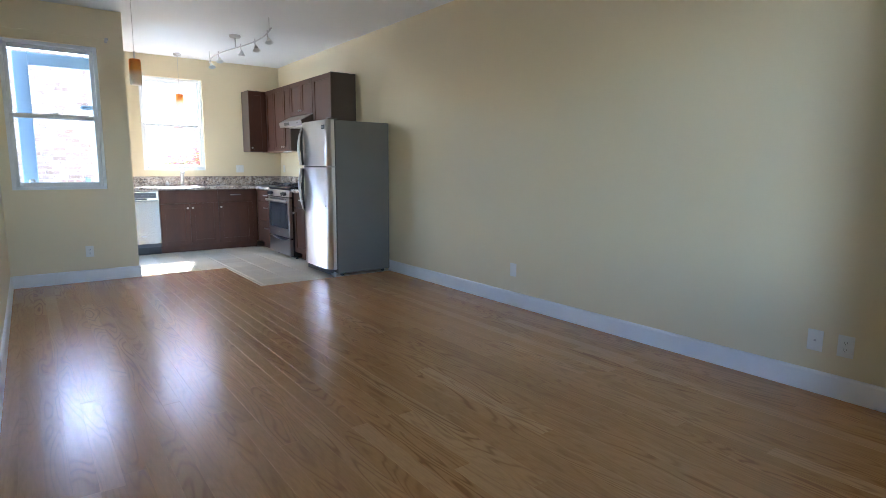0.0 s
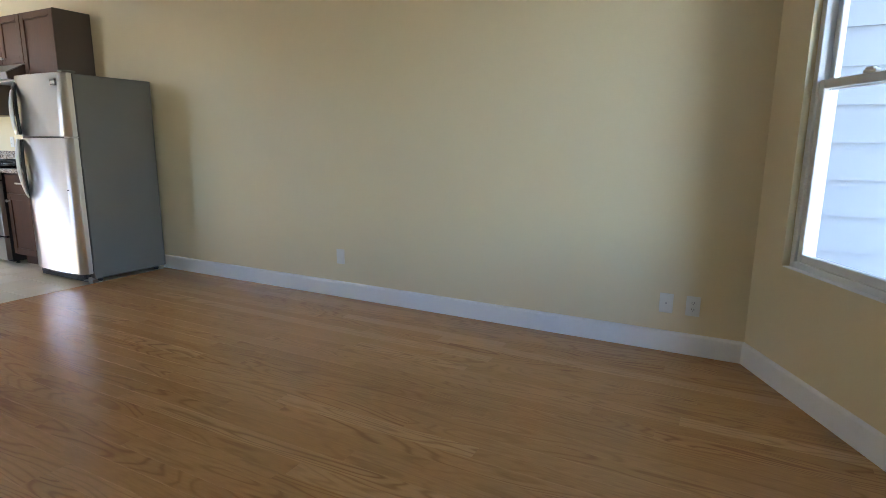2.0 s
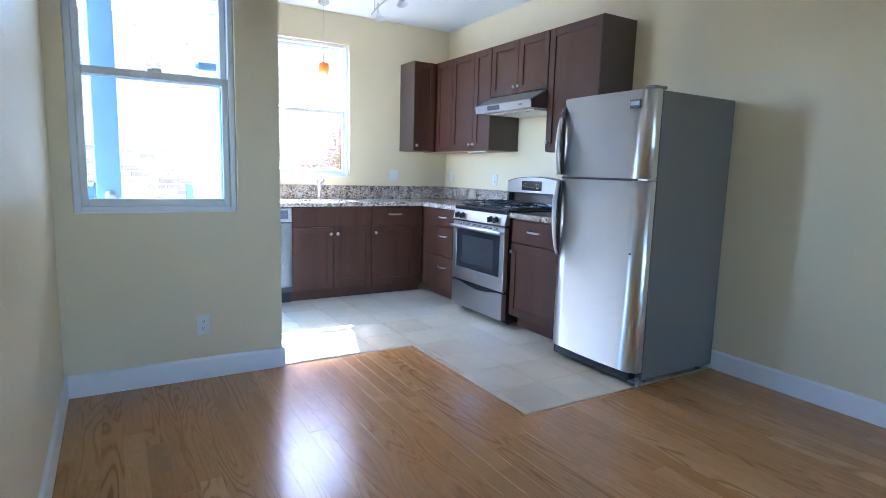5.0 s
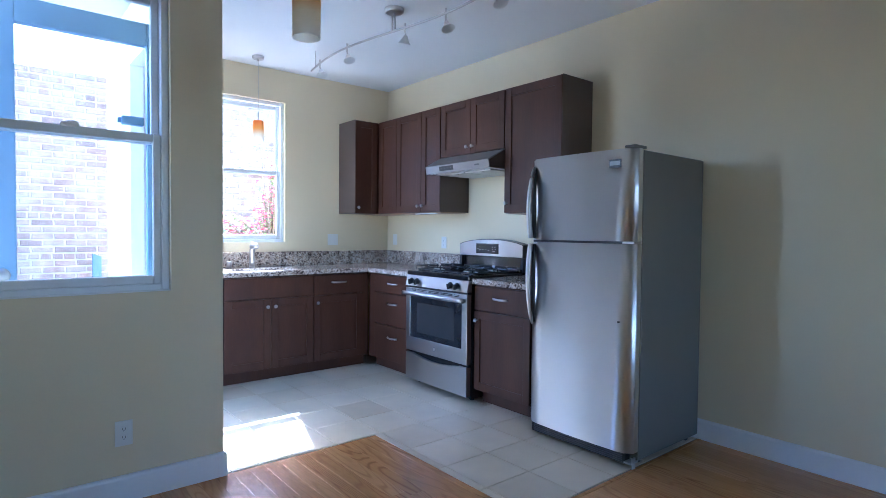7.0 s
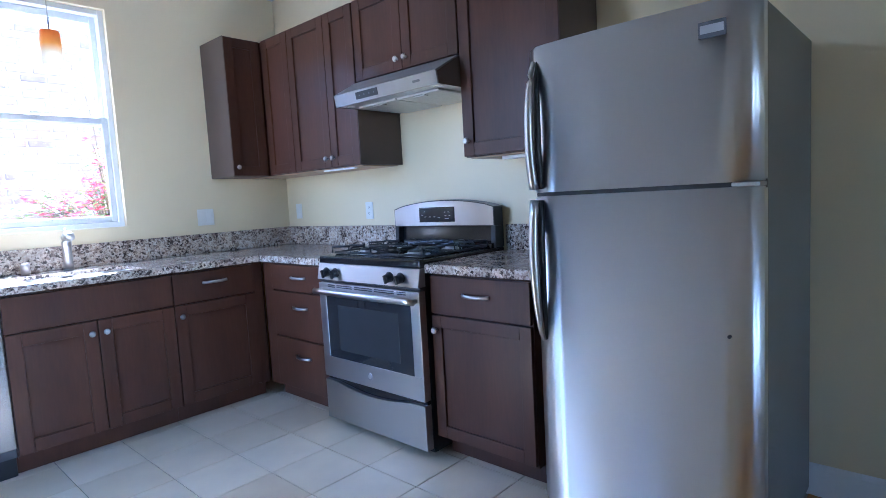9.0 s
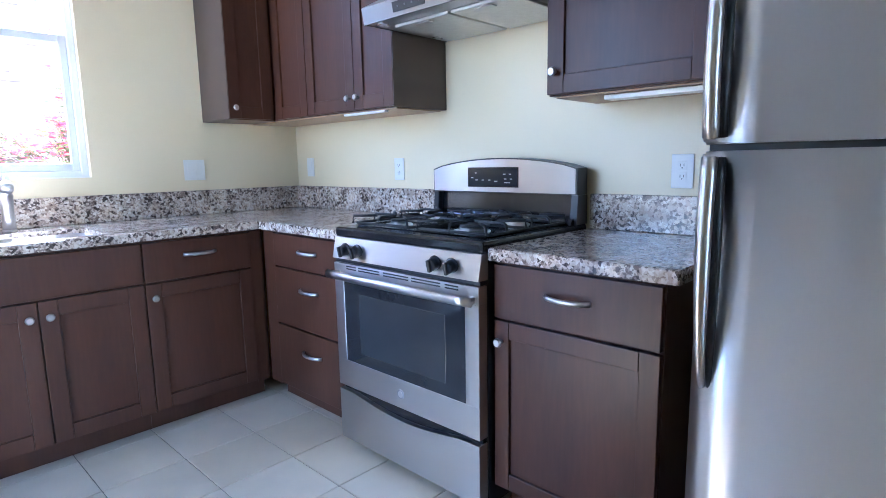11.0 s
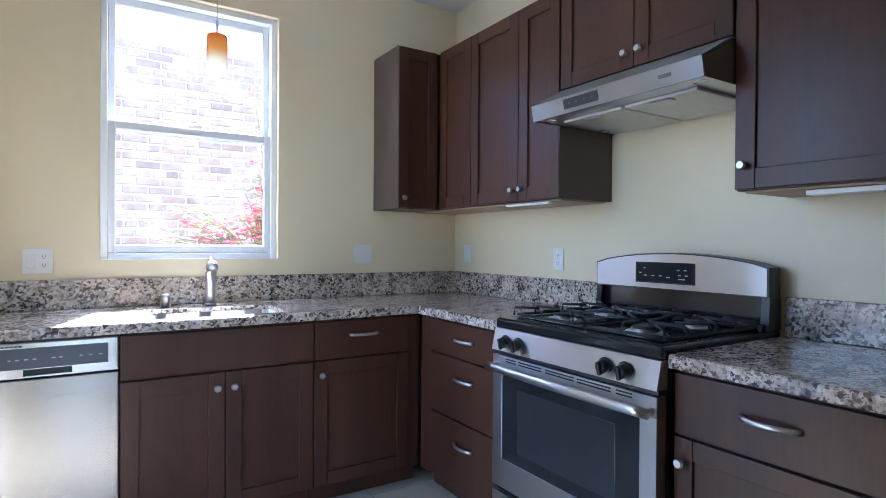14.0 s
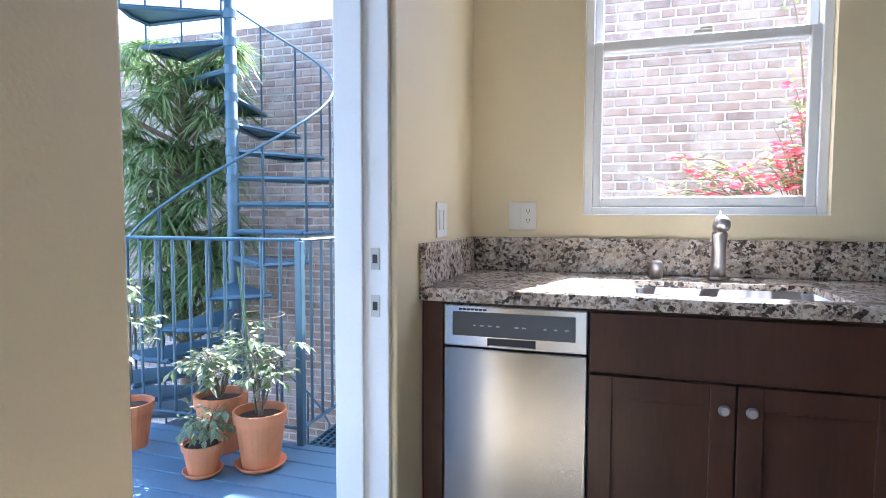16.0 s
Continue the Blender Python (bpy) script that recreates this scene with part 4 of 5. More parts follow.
def fridge_door(z0, z1, label):
    """A door skin that bows out slightly and rolls back at both long edges."""
    bm = bmesh.new()
    n = 18
    prof = []
    for k in range(n + 1):
        s = k / n
        y = FY1 + (FY0 - FY1) * s
        e = min(s, 1 - s) * (FY1 - FY0)
        x = -0.770 - 0.016 * math.sin(math.pi * s)
        if e < 0.035:
            x += 0.035 - math.sqrt(max(0.0, 0.035 ** 2 - (0.035 - e) ** 2))
        prof.append((x, y))
    prism(bm, prof + [(-0.700, FY0), (-0.700, FY1)], "z", z0, z1)
    bmesh.ops.bevel(bm, geom=[e for e in bm.edges if abs(e.verts[0].co.z - e.verts[1].co.z) < 1e-6 and min(v.co.x for v in e.verts) < -0.71], offset=0.005, segments=2, affect="EDGES")
    d = part("door", bm, STEELZ, fr, label, smooth=False)
    for p in d.data.polygons:
        p.use_smooth = abs(p.normal.z) < 0.2 and p.normal.x < -0.05
    return d


def fridge_handle(za, zb, parent):
    """A long bowed grip that tapers into the door at the end away from the gap."""
    y, n = FY1 - 0.035, 18
    pts, rad = [], []
    for k in range(n + 1):
        s = k / n
        out = 0.052 * math.sin(math.pi * min(1.0, 0.12 + 0.88 * s)) ** 0.7 if s < 1 else 0.0
        pts.append((-0.772 - out, y - 0.005 * math.sin(math.pi * s), za + (zb - za) * s))
        rad.append(0.016 * (1 - 0.55 * s ** 3))
    h = part("handle", sweep(bmesh.new(), pts, rad, 12, 1.0), STEELZ, parent, "bowed stainless door handle", smooth=True)
    # black strip added behind the bar, in place of the shade there
    back = [(x + 0.55 * (-0.772 - x) + 0.004, q - 0.013, z) for x, q, z in pts]
    part("grip_shade", sweep(bmesh.new(), back, [0.8 * v for v in rad], 8, 1.0), BLACKP, h, "black strip for the shade behind the grip", smooth=True)
    return h


d1 = fridge_door(1.207, 1.695, "brushed stainless freezer door")
fridge_handle(1.220, 1.645, d1)
part("badge", boxed((-0.7835, -3.375, 1.598), (-0.776, -3.305, 1.642), 0.001), GREYP, d1)
part("badge_bar", boxed((-0.7842, -3.370, 1.610), (-0.7833, -3.310, 1.632)), MARK, d1)
d2 = fridge_door(0.085, 1.193, "brushed stainless fridge door")
fridge_handle(1.180, 0.69, d2)
part("lock_pin", tube(bmesh.new(), (-0.786, -3.378, 0.78), (-0.776, -3.378, 0.78), 0.005), SLOT, d2)
part("gasket", boxed((-0.700, FY0 + 0.012, 0.09), (-0.685, FY1 - 0.012, 1.688)), BLACKP, fr)
part("middle_gap", boxed((-0.755, FY0 + 0.02, 1.1935), (-0.700, FY1 - 0.02, 1.2065)), BLACKP, fr)
part("hinge", boxed((-0.765, FY0 + 0.004, 1.1938), (-0.69, FY0 + 0.075, 1.2062), 0.003), NICKEL, fr)
part("top_hinge_cover", boxed((-0.765, FY0 + 0.004, 1.6955), (-0.66, FY0 + 0.07, 1.712), 0.004, 2), FRSIDE, fr)
gr = part("toe_grille", boxed((-0.735, FY0 + 0.05, 0.015), (-0.69, FY1 - 0.01, 0.078), 0.004), BLACKP, fr)
for k in range(5):
    part("grille_slat", boxed((-0.739, FY0 + 0.07, 0.022 + k * 0.0105), (-0.7345, FY1 - 0.03, 0.028 + k * 0.0105), 0.001), GREYP, gr)
part("bottom_hinge", box(boxed((-0.76, FY0 + 0.002, 0.030), (-0.69, FY0 + 0.045, 0.040), 0.002), (-0.74, FY0 + 0.004, 0.0), (-0.71, FY0 + 0.012, 0.06), 0.002), NICKEL, fr)
for x, y in ((-0.62, FY0 + 0.05), (-0.62, FY1 - 0.05), (-0.10, FY0 + 0.05), (-0.10, FY1 - 0.05)):
    part("roller", tube(bmesh.new(), (x, y - 0.012, 0.018), (x, y + 0.012, 0.018), 0.018), BLACKP, fr)

# ---- wall plates ----
def plate_at(name, label, F, u, z, w, h, kinds, group=""):
    """A wall plate with its switches or sockets; kinds: one letter a gang."""
    t = thing(name, label, "switch" if "s" in kinds else "socket", group=group)
    pl = part("plate", fbox(bmesh.new(), F, u - w / 2, u + w / 2, 0.0005, 0.006, z - h / 2, z + h / 2, 0.002), PLATE, t)
    for i, k in enumerate(kinds):
        c = u + (i - (len(kinds) - 1) / 2) * 0.046
        if k == "s":
            part("rocker", fbox(bmesh.new(), F, c - 0.016, c + 0.016, 0.0062, 0.009, z - 0.033, z + 0.033, 0.0015), PLATE, pl)
        elif k == "o":
            for dz in (0.019, -0.019):
                f = part("socket_face", fbox(bmesh.new(), F, c - 0.016, c + 0.016, 0.0062, 0.0082, z + dz - 0.014, z + dz + 0.014, 0.001), PLATE, pl)
                for du in (-0.006, 0.006):
                    part("slot", fbox(bmesh.new(), F, c + du - 0.001, c + du + 0.001, 0.0078, 0.0086, z + dz - 0.002, z + dz + 0.007), SLOT, f)
                part("earth_hole", fbox(bmesh.new(), F, c - 0.002, c + 0.002, 0.0078, 0.0086, z + dz - 0.009, z + dz - 0.005), SLOT, f)
        elif k == "d":
            part("jack", fbox(bmesh.new(), F, c - 0.005, c + 0.005, 0.0062, 0.011, z - 0.005, z + 0.005, 0.001), NICKEL, pl)
    return t


N, E = ("y", 0.0), ("x", 0.0)
plate_at("wall_plate", "white switch and socket plate beside the window", N, -2.235, 1.135, 0.112, 0.112, "so")
plate_at("wall_plate", "white double switch plate above the worktop", N, -0.662, 1.163, 0.115, 0.112, "ss")
plate_at("wall_plate", "white socket plate above the worktop", E, -0.970, 1.150, 0.072, 0.112, "o", "sockets over the worktop")
plate_at("wall_plate", "white blank plate near the corner", E, -0.150, 1.165, 0.072, 0.112, "s")
plate_at("wall_plate", "white socket plate beside the fridge", E, -2.424, 1.135, 0.076, 0.118, "o", "sockets over the worktop")
plate_at("wall_plate", "white cable plate low on the wall", E, -7.836, 0.287, 0.074, 0.115, "d", "low wall plates")
plate_at("wall_plate", "white socket plate low on the wall", E, -7.978, 0.287, 0.074, 0.115, "o", "low wall plates")
plate_at("wall_plate", "cream blank plate low on the long wall", E, -5.490, 0.318, 0.074, 0.115, "")
plate_at("wall_plate", "white socket plate under the end window", ("y", YE), -2.890, 0.316, 0.072, 0.115, "o")
for y in (-5.58, -5.86):
    t = plate_at("wall_plate", "white plate low on the living room wall", ("x", 0), 0, 0, 0.074, 0.115, "d", "low wall plates")
    t.matrix_world = Matrix.Translation((XL, y, 0.43)) @ Matrix.Rotation(math.pi, 4, "Z")
t = plate_at("wall_plate", "white double switch plate beside the deck door", ("x", 0), 0, 0, 0.115, 0.118, "ss")
t.matrix_world = Matrix.Translation((XK, -0.43, 1.12)) @ Matrix.Rotation(math.pi, 4, "Z")

# ---- ceiling lights ----
AMBER = bpy.data.materials.new("amber glass")
_t, _n, _l, _b = nodes_of(AMBER)
_co = _n.new("ShaderNodeTexCoord")
_sep = _n.new("ShaderNodeSeparateXYZ")
_l.new(_co.outputs["Generated"], _sep.inputs["Vector"])
_r = ramp(_n, [(0.0, (0.97, 0.95, 0.88)), (0.36, (0.97, 0.90, 0.70)), (0.60, (0.95, 0.55, 0.14)), (1.0, (0.85, 0.30, 0.06))])
_l.new(_sep.outputs["Z"], _r.inputs["Fac"])
_l.new(_r.outputs["Color"], _b.inputs["Base Color"])
_b.inputs["Roughness"].default_value = 0.3
_tr = _n.new("ShaderNodeBsdfTranslucent")
_l.new(_r.outputs["Color"], _tr.inputs["Color"])
_mx = _n.new("ShaderNodeMixShader")
_mx.inputs[0].default_value = 0.65
_l.new(_b.outputs[0], _mx.inputs[1])
_l.new(_tr.outputs[0], _mx.inputs[2])
_l.new(_mx.outputs[0], _n["Material Output"].inputs["Surface"])
FROST = surface("frosted glass", (0.75, 0.75, 0.73), rough=0.35, var=0.03, bump=0.0)


def pendant(x, y, z0, z1, label):
    p = thing("pendant_light", label, "pendant lamp", (x, y, 0), "amber pendants")
    part("canopy", lathe(bmesh.new(), [(0.050, H - 0.002), (0.050, H - 0.022), (0.044, H - 0.028), (0.008, H - 0.030), (0.006, H - 0.045)], 24), NICKEL, p, smooth=False)
    part("cord", tube(bmesh.new(), (0, 0, z1 + 0.06), (0, 0, H - 0.04), 0.0022, seg=8), NICKEL, p)
    part("stem", tube(bmesh.new(), (0, 0, z1 - 0.01), (0, 0, z1 + 0.07), 0.006), NICKEL, p)
    h = z1 - z0
    bm = bmesh.new()
    prof = [(0.047, 0), (0.048, h * 0.3), (0.049, h * 0.7), (0.046, h * 0.97), (0.040, h), (0.006, h)]
    rings = [[bm.verts.new((r * math.cos(a * math.pi / 12), r * math.sin(a * math.pi / 12), z0 + z)) for a in range(24)] for r, z in prof]
    for a, b in zip(rings, rings[1:]):
        for k in range(24):
            bm.faces.new((a[k], a[(k + 1) % 24], b[(k + 1) % 24], b[k]))
    sh = part("shade", bm, AMBER, p, "amber glass shade fading to cream", smooth=True)
    part("bulb", lathe(bmesh.new(), [(0.006, z0 + h * 0.9), (0.014, z0 + h * 0.8), (0.022, z0 + h * 0.5), (0.016, z0 + h * 0.35), (0.004, z0 + h * 0.3)], 14), FROST, p, smooth=True)
    return p


pendant(-1.537, -0.292, 2.015, 2.195, "amber glass pendant lamp over the sink")
pendant(-2.51, -3.27, 1.905, 2.125, "amber glass pendant lamp over the living room floor")

tr = thing("track_light", "bent nickel track light with five glass heads", "track light")
zr = 2.615
path = [(-1.20 - 0.075 * math.sin(k / 20 * math.pi * 2), -0.62 - 2.45 * k / 20, zr) for k in range(21)]
part("rail", sweep(bmesh.new(), path, 0.008, 8), NICKEL, tr, smooth=True)
part("canopy", lathe(bmesh.new(), [(0.065, H - 0.002), (0.065, H - 0.02), (0.055, H - 0.03), (0.01, H - 0.032)], 24, (-1.22, -1.90, 0)), NICKEL, tr)
part("canopy_stem", tube(bmesh.new(), (-1.215, -1.90, zr), (-1.22, -1.90, H - 0.03), 0.007), NICKEL, tr)
for k in (1, 10, 19):
    part("standoff", tube(bmesh.new(), path[k], (path[k][0], path[k][1], H - 0.001), 0.004), NICKEL, tr)
for k in (2, 6, 11, 14, 18):
    x, y, z = path[k]
    hd = part("lamp_head", sweep(bmesh.new(), [(x, y, z + 0.03), (x, y, z - 0.03), (x + 0.012, y + 0.01, z - 0.05)], 0.006, 8), NICKEL, tr)
    bm = lathe(bmesh.new(), [(0.012, 0.0), (0.016, -0.012), (0.034, -0.045), (0.046, -0.055), (0.044, -0.056), (0.012, -0.02)], 20)
    bmesh.ops.transform(bm, matrix=Matrix.Translation((x + 0.014, y + 0.012, z - 0.045)) @ Matrix.Rotation(radians(18 if k % 2 else -22), 4, "X"), verts=bm.verts)
    part("glass_shade", bm, FROST, hd, smooth=True)

# ---- outside ----
BLUE = surface("blue-grey deck paint", (0.085, 0.155, 0.22), rough=0.5, var=0.18, scale=4, bump=0.03, fine=120)
BLUEM = surface("blue painted steel", (0.052, 0.105, 0.142), rough=0.42, var=0.15, scale=12, bump=0.02, fine=160)
TERRA = surface("terracotta", (0.52, 0.185, 0.075), rough=0.75, var=0.14, scale=9, bump=0.04, fine=150)
SOIL = surface("potting soil", (0.055, 0.035, 0.022), rough=0.95, var=0.4, scale=60, bump=0.1, fine=200)
BARK = surface("grey bark", (0.16, 0.12, 0.08), rough=0.85, var=0.25, scale=30, bump=0.08, fine=120)
LEAF = by_piece("green leaves", [(0.10, 0.17, 0.04), (0.20, 0.27, 0.07), (0.33, 0.36, 0.14)], 0.5, scale=20, bump=0.1)
PALE = by_piece("pale sunlit leaves", [(0.22, 0.27, 0.15), (0.30, 0.34, 0.20), (0.14, 0.22, 0.09)], 0.55, scale=20, bump=0.1)
STRAP = by_piece("strap leaves", [(0.10, 0.18, 0.05), (0.19, 0.29, 0.09), (0.36, 0.44, 0.22)], 0.5, scale=14, bump=0.1)
PINK = by_piece("pink bracts", [(0.70, 0.05, 0.09), (0.78, 0.13, 0.19), (0.76, 0.30, 0.38)], 0.6, scale=20, bump=0.1)


def see_through(m, share):
    """Lets some of the light through thin leaves."""
    t, n, l, b = nodes_of(m)
    tr, mx = n.new("ShaderNodeBsdfTranslucent"), n.new("ShaderNodeMixShader")
    l.new(b.inputs["Base Color"].links[0].from_socket, tr.inputs["Color"])
    mx.inputs[0].default_value = share
    l.new(b.outputs[0], mx.inputs[1])
    l.new(tr.outputs[0], mx.inputs[2])
    l.new(mx.outputs[0], n["Material Output"].inputs["Surface"])


for _m in (LEAF, PALE, STRAP, PINK):
    see_through(_m, 0.5)
BRICK = old_brick("weathered brick")
MORTAR = surface("pale mortar", (0.43, 0.405, 0.375), rough=0.95, var=0.22, scale=7, bump=0.1, fine=90)
SIDING = surface("pale painted siding", (0.235, 0.265, 0.30), rough=0.55, var=0.06, scale=3, bump=0.02, fine=80)
DIRT = surface("grey yard concrete", (0.28, 0.27, 0.25), rough=0.9, var=0.2, scale=2, bump=0.05, fine=60)

structure("ground", boxed((-60, -60, -3.3), (60, 60, -3.2)), DIRT, "grey concrete yard far below the deck", "ground")
ZD = -0.10

# deck boards along x, with a grated strip beyond the rail
deck = thing("deck", "blue painted wooden deck outside the door", "deck", kind="structure")
part("frame", box(boxed((-6.6, YE + T + 0.02, ZD - 0.30), (XK - T - 0.005, 0.36, ZD - 0.045)), (-3.47, 0.36, ZD - 0.30), (0.4, 1.75, ZD - 0.045)), BLUE, deck)


def walkway_pole(x, y):
    return part("deck_post", boxed((x - 0.06, y - 0.06, -3.2), (x + 0.06, y + 0.06, ZD - 0.301), 0.006), BLUE, deck)


for x, y in ((-3.4, 0.2), (-6.4, 0.2), (-6.4, -1.7), (-1.2, 1.6)):
    walkway_pole(x, y)
y = YE + T + 0.03
k = 0
while y < 0.33:
    part("board", boxed((-6.6, y, ZD - 0.04), (XK - T - 0.03, min(y + 0.137, 0.355), ZD), 0.004, 1), BLUE, deck)
    y += 0.143
    k += 1
bm = bmesh.new()
for i in range(46):
    x0 = -3.45 + i * 0.04
    box(bm, (x0, 0.365, ZD - 0.03), (x0 + 0.006, 1.70, ZD - 0.002))
for i in range(34):
    y0 = 0.37 + i * 0.04
    box(bm, (-3.45, y0, ZD - 0.02), (-1.62, y0 + 0.005, ZD - 0.006))
part("grating", bm, BLUEM, deck)
part("landing", boxed((-1.60, 0.365, ZD - 0.04), (0.35, 1.70, ZD - 0.002), 0.004), BLUE, deck)

# rails
def rail(name, label, a, b, n, posts):
    r = thing(name, label, "railing")
    a, b = Vector(a), Vector(b)
    part("top_rail", sweep(bmesh.new(), [a + Vector((0, 0, 1.105)), b + Vector((0, 0, 1.105))], 0.018, 8, 0.55), BLUEM, r)
    part("bottom_rail", sweep(bmesh.new(), [a + Vector((0, 0, 0.09)), b + Vector((0, 0, 0.09))], 0.014, 8, 0.6), BLUEM, r)
    for i in range(1, n):
        p = a.lerp(b, i / n)
        part("baluster", tube(bmesh.new(), p + Vector((0, 0, 0.085)), p + Vector((0, 0, 1.10)), 0.0085, seg=8), BLUEM, r)
    for p in posts:
        p = Vector(p)
        part("post", boxed(p + Vector((-0.02, -0.02, 0)), p + Vector((0.02, 0.02, 1.10)), 0.004), BLUEM, r)
    return r


rail("deck_rail", "blue painted steel deck railing", (-6.55, 0.335, ZD), (-3.47, 0.335, ZD), 26, [(-3.47, 0.335, ZD), (-5.0, 0.335, ZD), (-6.55, 0.335, ZD)])
rail("deck_rail", "blue painted steel railing along the grating", (-3.47, 0.335, ZD), (-3.47, 1.70, ZD), 12, [(-3.47, 1.70, ZD)])
dpost = thing("deck_post", "blue painted wooden post at the deck edge", "post", (-2.665, 0.30, ZD))
part("post", prism(bmesh.new(), [(-0.03, 0), (0.03, 0), (0.03, 1.12), (-0.03, 1.145)], "y", -0.03, 0.03), BLUE, dpost)

# spiral stair
PX, PY, SR = -4.80, 1.52, 0.80
stair = thing("spiral_stair", "blue painted steel spiral stair with round handrail", "staircase", (PX, PY, -3.2))
part("pole", tube(bmesh.new(), (0, 0, 0), (0, 0, 7.6), 0.045, seg=20), BLUEM, stair, smooth=True)
RISE, STEP = 0.213, radians(24.5)
C_I, C_Z, C_A = 0, 1.455 + 3.2, radians(39.4 + 8)
rails = []
for i in range(-20, 13):
    z, a = C_Z + i * RISE, C_A + i * STEP
    if z < 0.1 or z > 7.3:
        continue
    bm = bmesh.new()
    h = STEP * 0.62
    pts = [(0.045 * math.cos(a - 0.6), 0.045 * math.sin(a - 0.6)), (SR * math.cos(a - h), SR * math.sin(a - h)), (SR * 1.02 * math.cos(a), SR * 1.02 * math.sin(a)), (SR * math.cos(a + h), SR * math.sin(a + h)), (0.045 * math.cos(a + 0.6), 0.045 * math.sin(a + 0.6))]
    prism(bm, pts, "z", z - 0.006, z)
    for p, q in zip(pts, pts[1:]):
        d = Vector((q[0] - p[0], q[1] - p[1], 0))
        sweep(bm, [(p[0], p[1], z - 0.022), (q[0], q[1], z - 0.022)], 0.016, 4)
    part("tread", bm, BLUEM, stair)
    part("collar", lathe(bmesh.new(), [(0.052, z - 0.06), (0.052, z + 0.01)], 16), BLUEM, stair)
    for da in (-0.5, 0.5):
        aa = a + da * STEP
        p = Vector((SR * math.cos(aa), SR * math.sin(aa), z - 0.02))
        part("baluster", tube(bmesh.new(), p, p + Vector((0, 0, 0.92 + da * RISE)), 0.009, seg=8), BLUEM, stair)
    for da in (-0.5, 0.0):
        rails.append((SR * math.cos(a + da * STEP), SR * math.sin(a + da * STEP), z + 0.90 + da * RISE))
part("handrail", sweep(bmesh.new(), rails, 0.010, 8), BLUEM, stair, smooth=True)


# potted plants
def pot(r, h, name, label, at, saucer=True):
    t = thing(name, label, "potted plant", at)
    b = 0.012 if saucer else 0.0
    if saucer:
        part("saucer", lathe(bmesh.new(), [(r * 0.80, 0), (r * 0.98, 0.025), (r * 0.93, 0.026), (r * 0.78, 0.012), (0.01, 0.011)], 28), TERRA, t, smooth=True)
    part("pot", lathe(bmesh.new(), [(r * 0.70, b), (r * 0.93, b + h * 0.80), (r, b + h * 0.80), (r * 1.02, b + h), (r * 0.93, b + h), (r * 0.88, b + h * 0.84), (0.01, b + h * 0.82)], 28), TERRA, t)
    part("soil", lathe(bmesh.new(), [(r * 0.89, b + h * 0.86), (r * 0.6, b + h * 0.885), (0.01, b + h * 0.88)], 20), SOIL, t, smooth=True)
    return t


def leaf_into(bm, p, d, length, width, droop=0.4):
    """One leaf: four faces folded along its rib."""
    d = d.normalized()
    s = d.cross(Vector((0, 0, 1)))
    s = s.normalized() if s.length > 1e-3 else Vector((1, 0, 0))
    dn = Vector((0, 0, -droop * length))
    a = bm.verts.new(p)
    m1 = p + d * length * 0.5 + dn * 0.25
    l, c, r = bm.verts.new(m1 + s * width), bm.verts.new(m1 - Vector((0, 0, width * 0.35))), bm.verts.new(m1 - s * width)
    e = bm.verts.new(p + d * length + dn)
    for f in ((a, l, c), (a, c, r), (l, e, c), (c, e, r)):
        bm.faces.new(f)


def rand_dir(rg, up=0.3):
    a = rg.uniform(0, 2 * math.pi)
    return Vector((math.cos(a), math.sin(a), rg.uniform(-0.4, 0.6) + up)).normalized()


def stemmed(t, rg, base, n, height, spread, leaves, size, mat):
    """Thin stems that lean out, with leaflets along their upper half."""
    sb, lb = bmesh.new(), bmesh.new()
    for i in range(n):
        a = rg.uniform(0, 2 * math.pi)
        top = Vector((math.cos(a) * spread * rg.uniform(0.3, 1), math.sin(a) * spread * rg.uniform(0.3, 1), height * rg.uniform(0.6, 1)))
        pts = [Vector(base) + Vector((top.x * s ** 1.5, top.y * s ** 1.5, top.z * s)) + Vector((rg.uniform(-0.008, 0.008), rg.uniform(-0.008, 0.008), 0)) for s in (0, 0.25, 0.5, 0.75, 1)]
        sweep(sb, pts, [0.005, 0.0045, 0.004, 0.003, 0.002], 5)
        for j in range(leaves):
            s = rg.uniform(0.45, 1.0)
            p = Vector(base) + Vector((top.x * s ** 1.5, top.y * s ** 1.5, top.z * s))
            d = rand_dir(rg, 0.0)
            tip = p + d * size * 2.2
            sweep(sb, [p, tip], 0.0012, 3)
            for q in range(5):
                leaf_into(lb, p.lerp(tip, 0.3 + 0.17 * q), (d + rand_dir(rg, -0.2) * 0.9), size * rg.uniform(0.6, 1.1), size * 0.28, 0.5)
    tagged(part("stem", sb, BARK, t), kind="stuff")
    tagged(part("foliage", lb, mat, t), kind="stuff")


rg = random.Random(4)
p1 = pot(0.128, 0.27, "potted_plant", "leafy plant in a large terracotta pot with saucer", (-3.53, 0.06, ZD))
stemmed(p1, rg, (0, 0, 0.24), 7, 0.50, 0.22, 8, 0.05, PALE)
part("stake", tube(bmesh.new(), (-0.03, 0.02, 0.2), (-0.14, 0.03, 0.98), 0.005, seg=8), PALE, p1, "pale plant stake")
for z, r in ((0.55, 0.10), (0.75, 0.12)):
    part("hoop", sweep(bmesh.new(), [(r * math.cos(a / 12 * math.pi), r * math.sin(a / 12 * math.pi), z) for a in range(25)], 0.002, 5), BARK, p1)
p2 = pot(0.135, 0.30, "potted_plant", "bushy plant in a wide terracotta pot", (-3.85, 0.17, ZD), False)
stemmed(p2, rg, (0, 0, 0.27), 9, 0.36, 0.26, 8, 0.05, PALE)
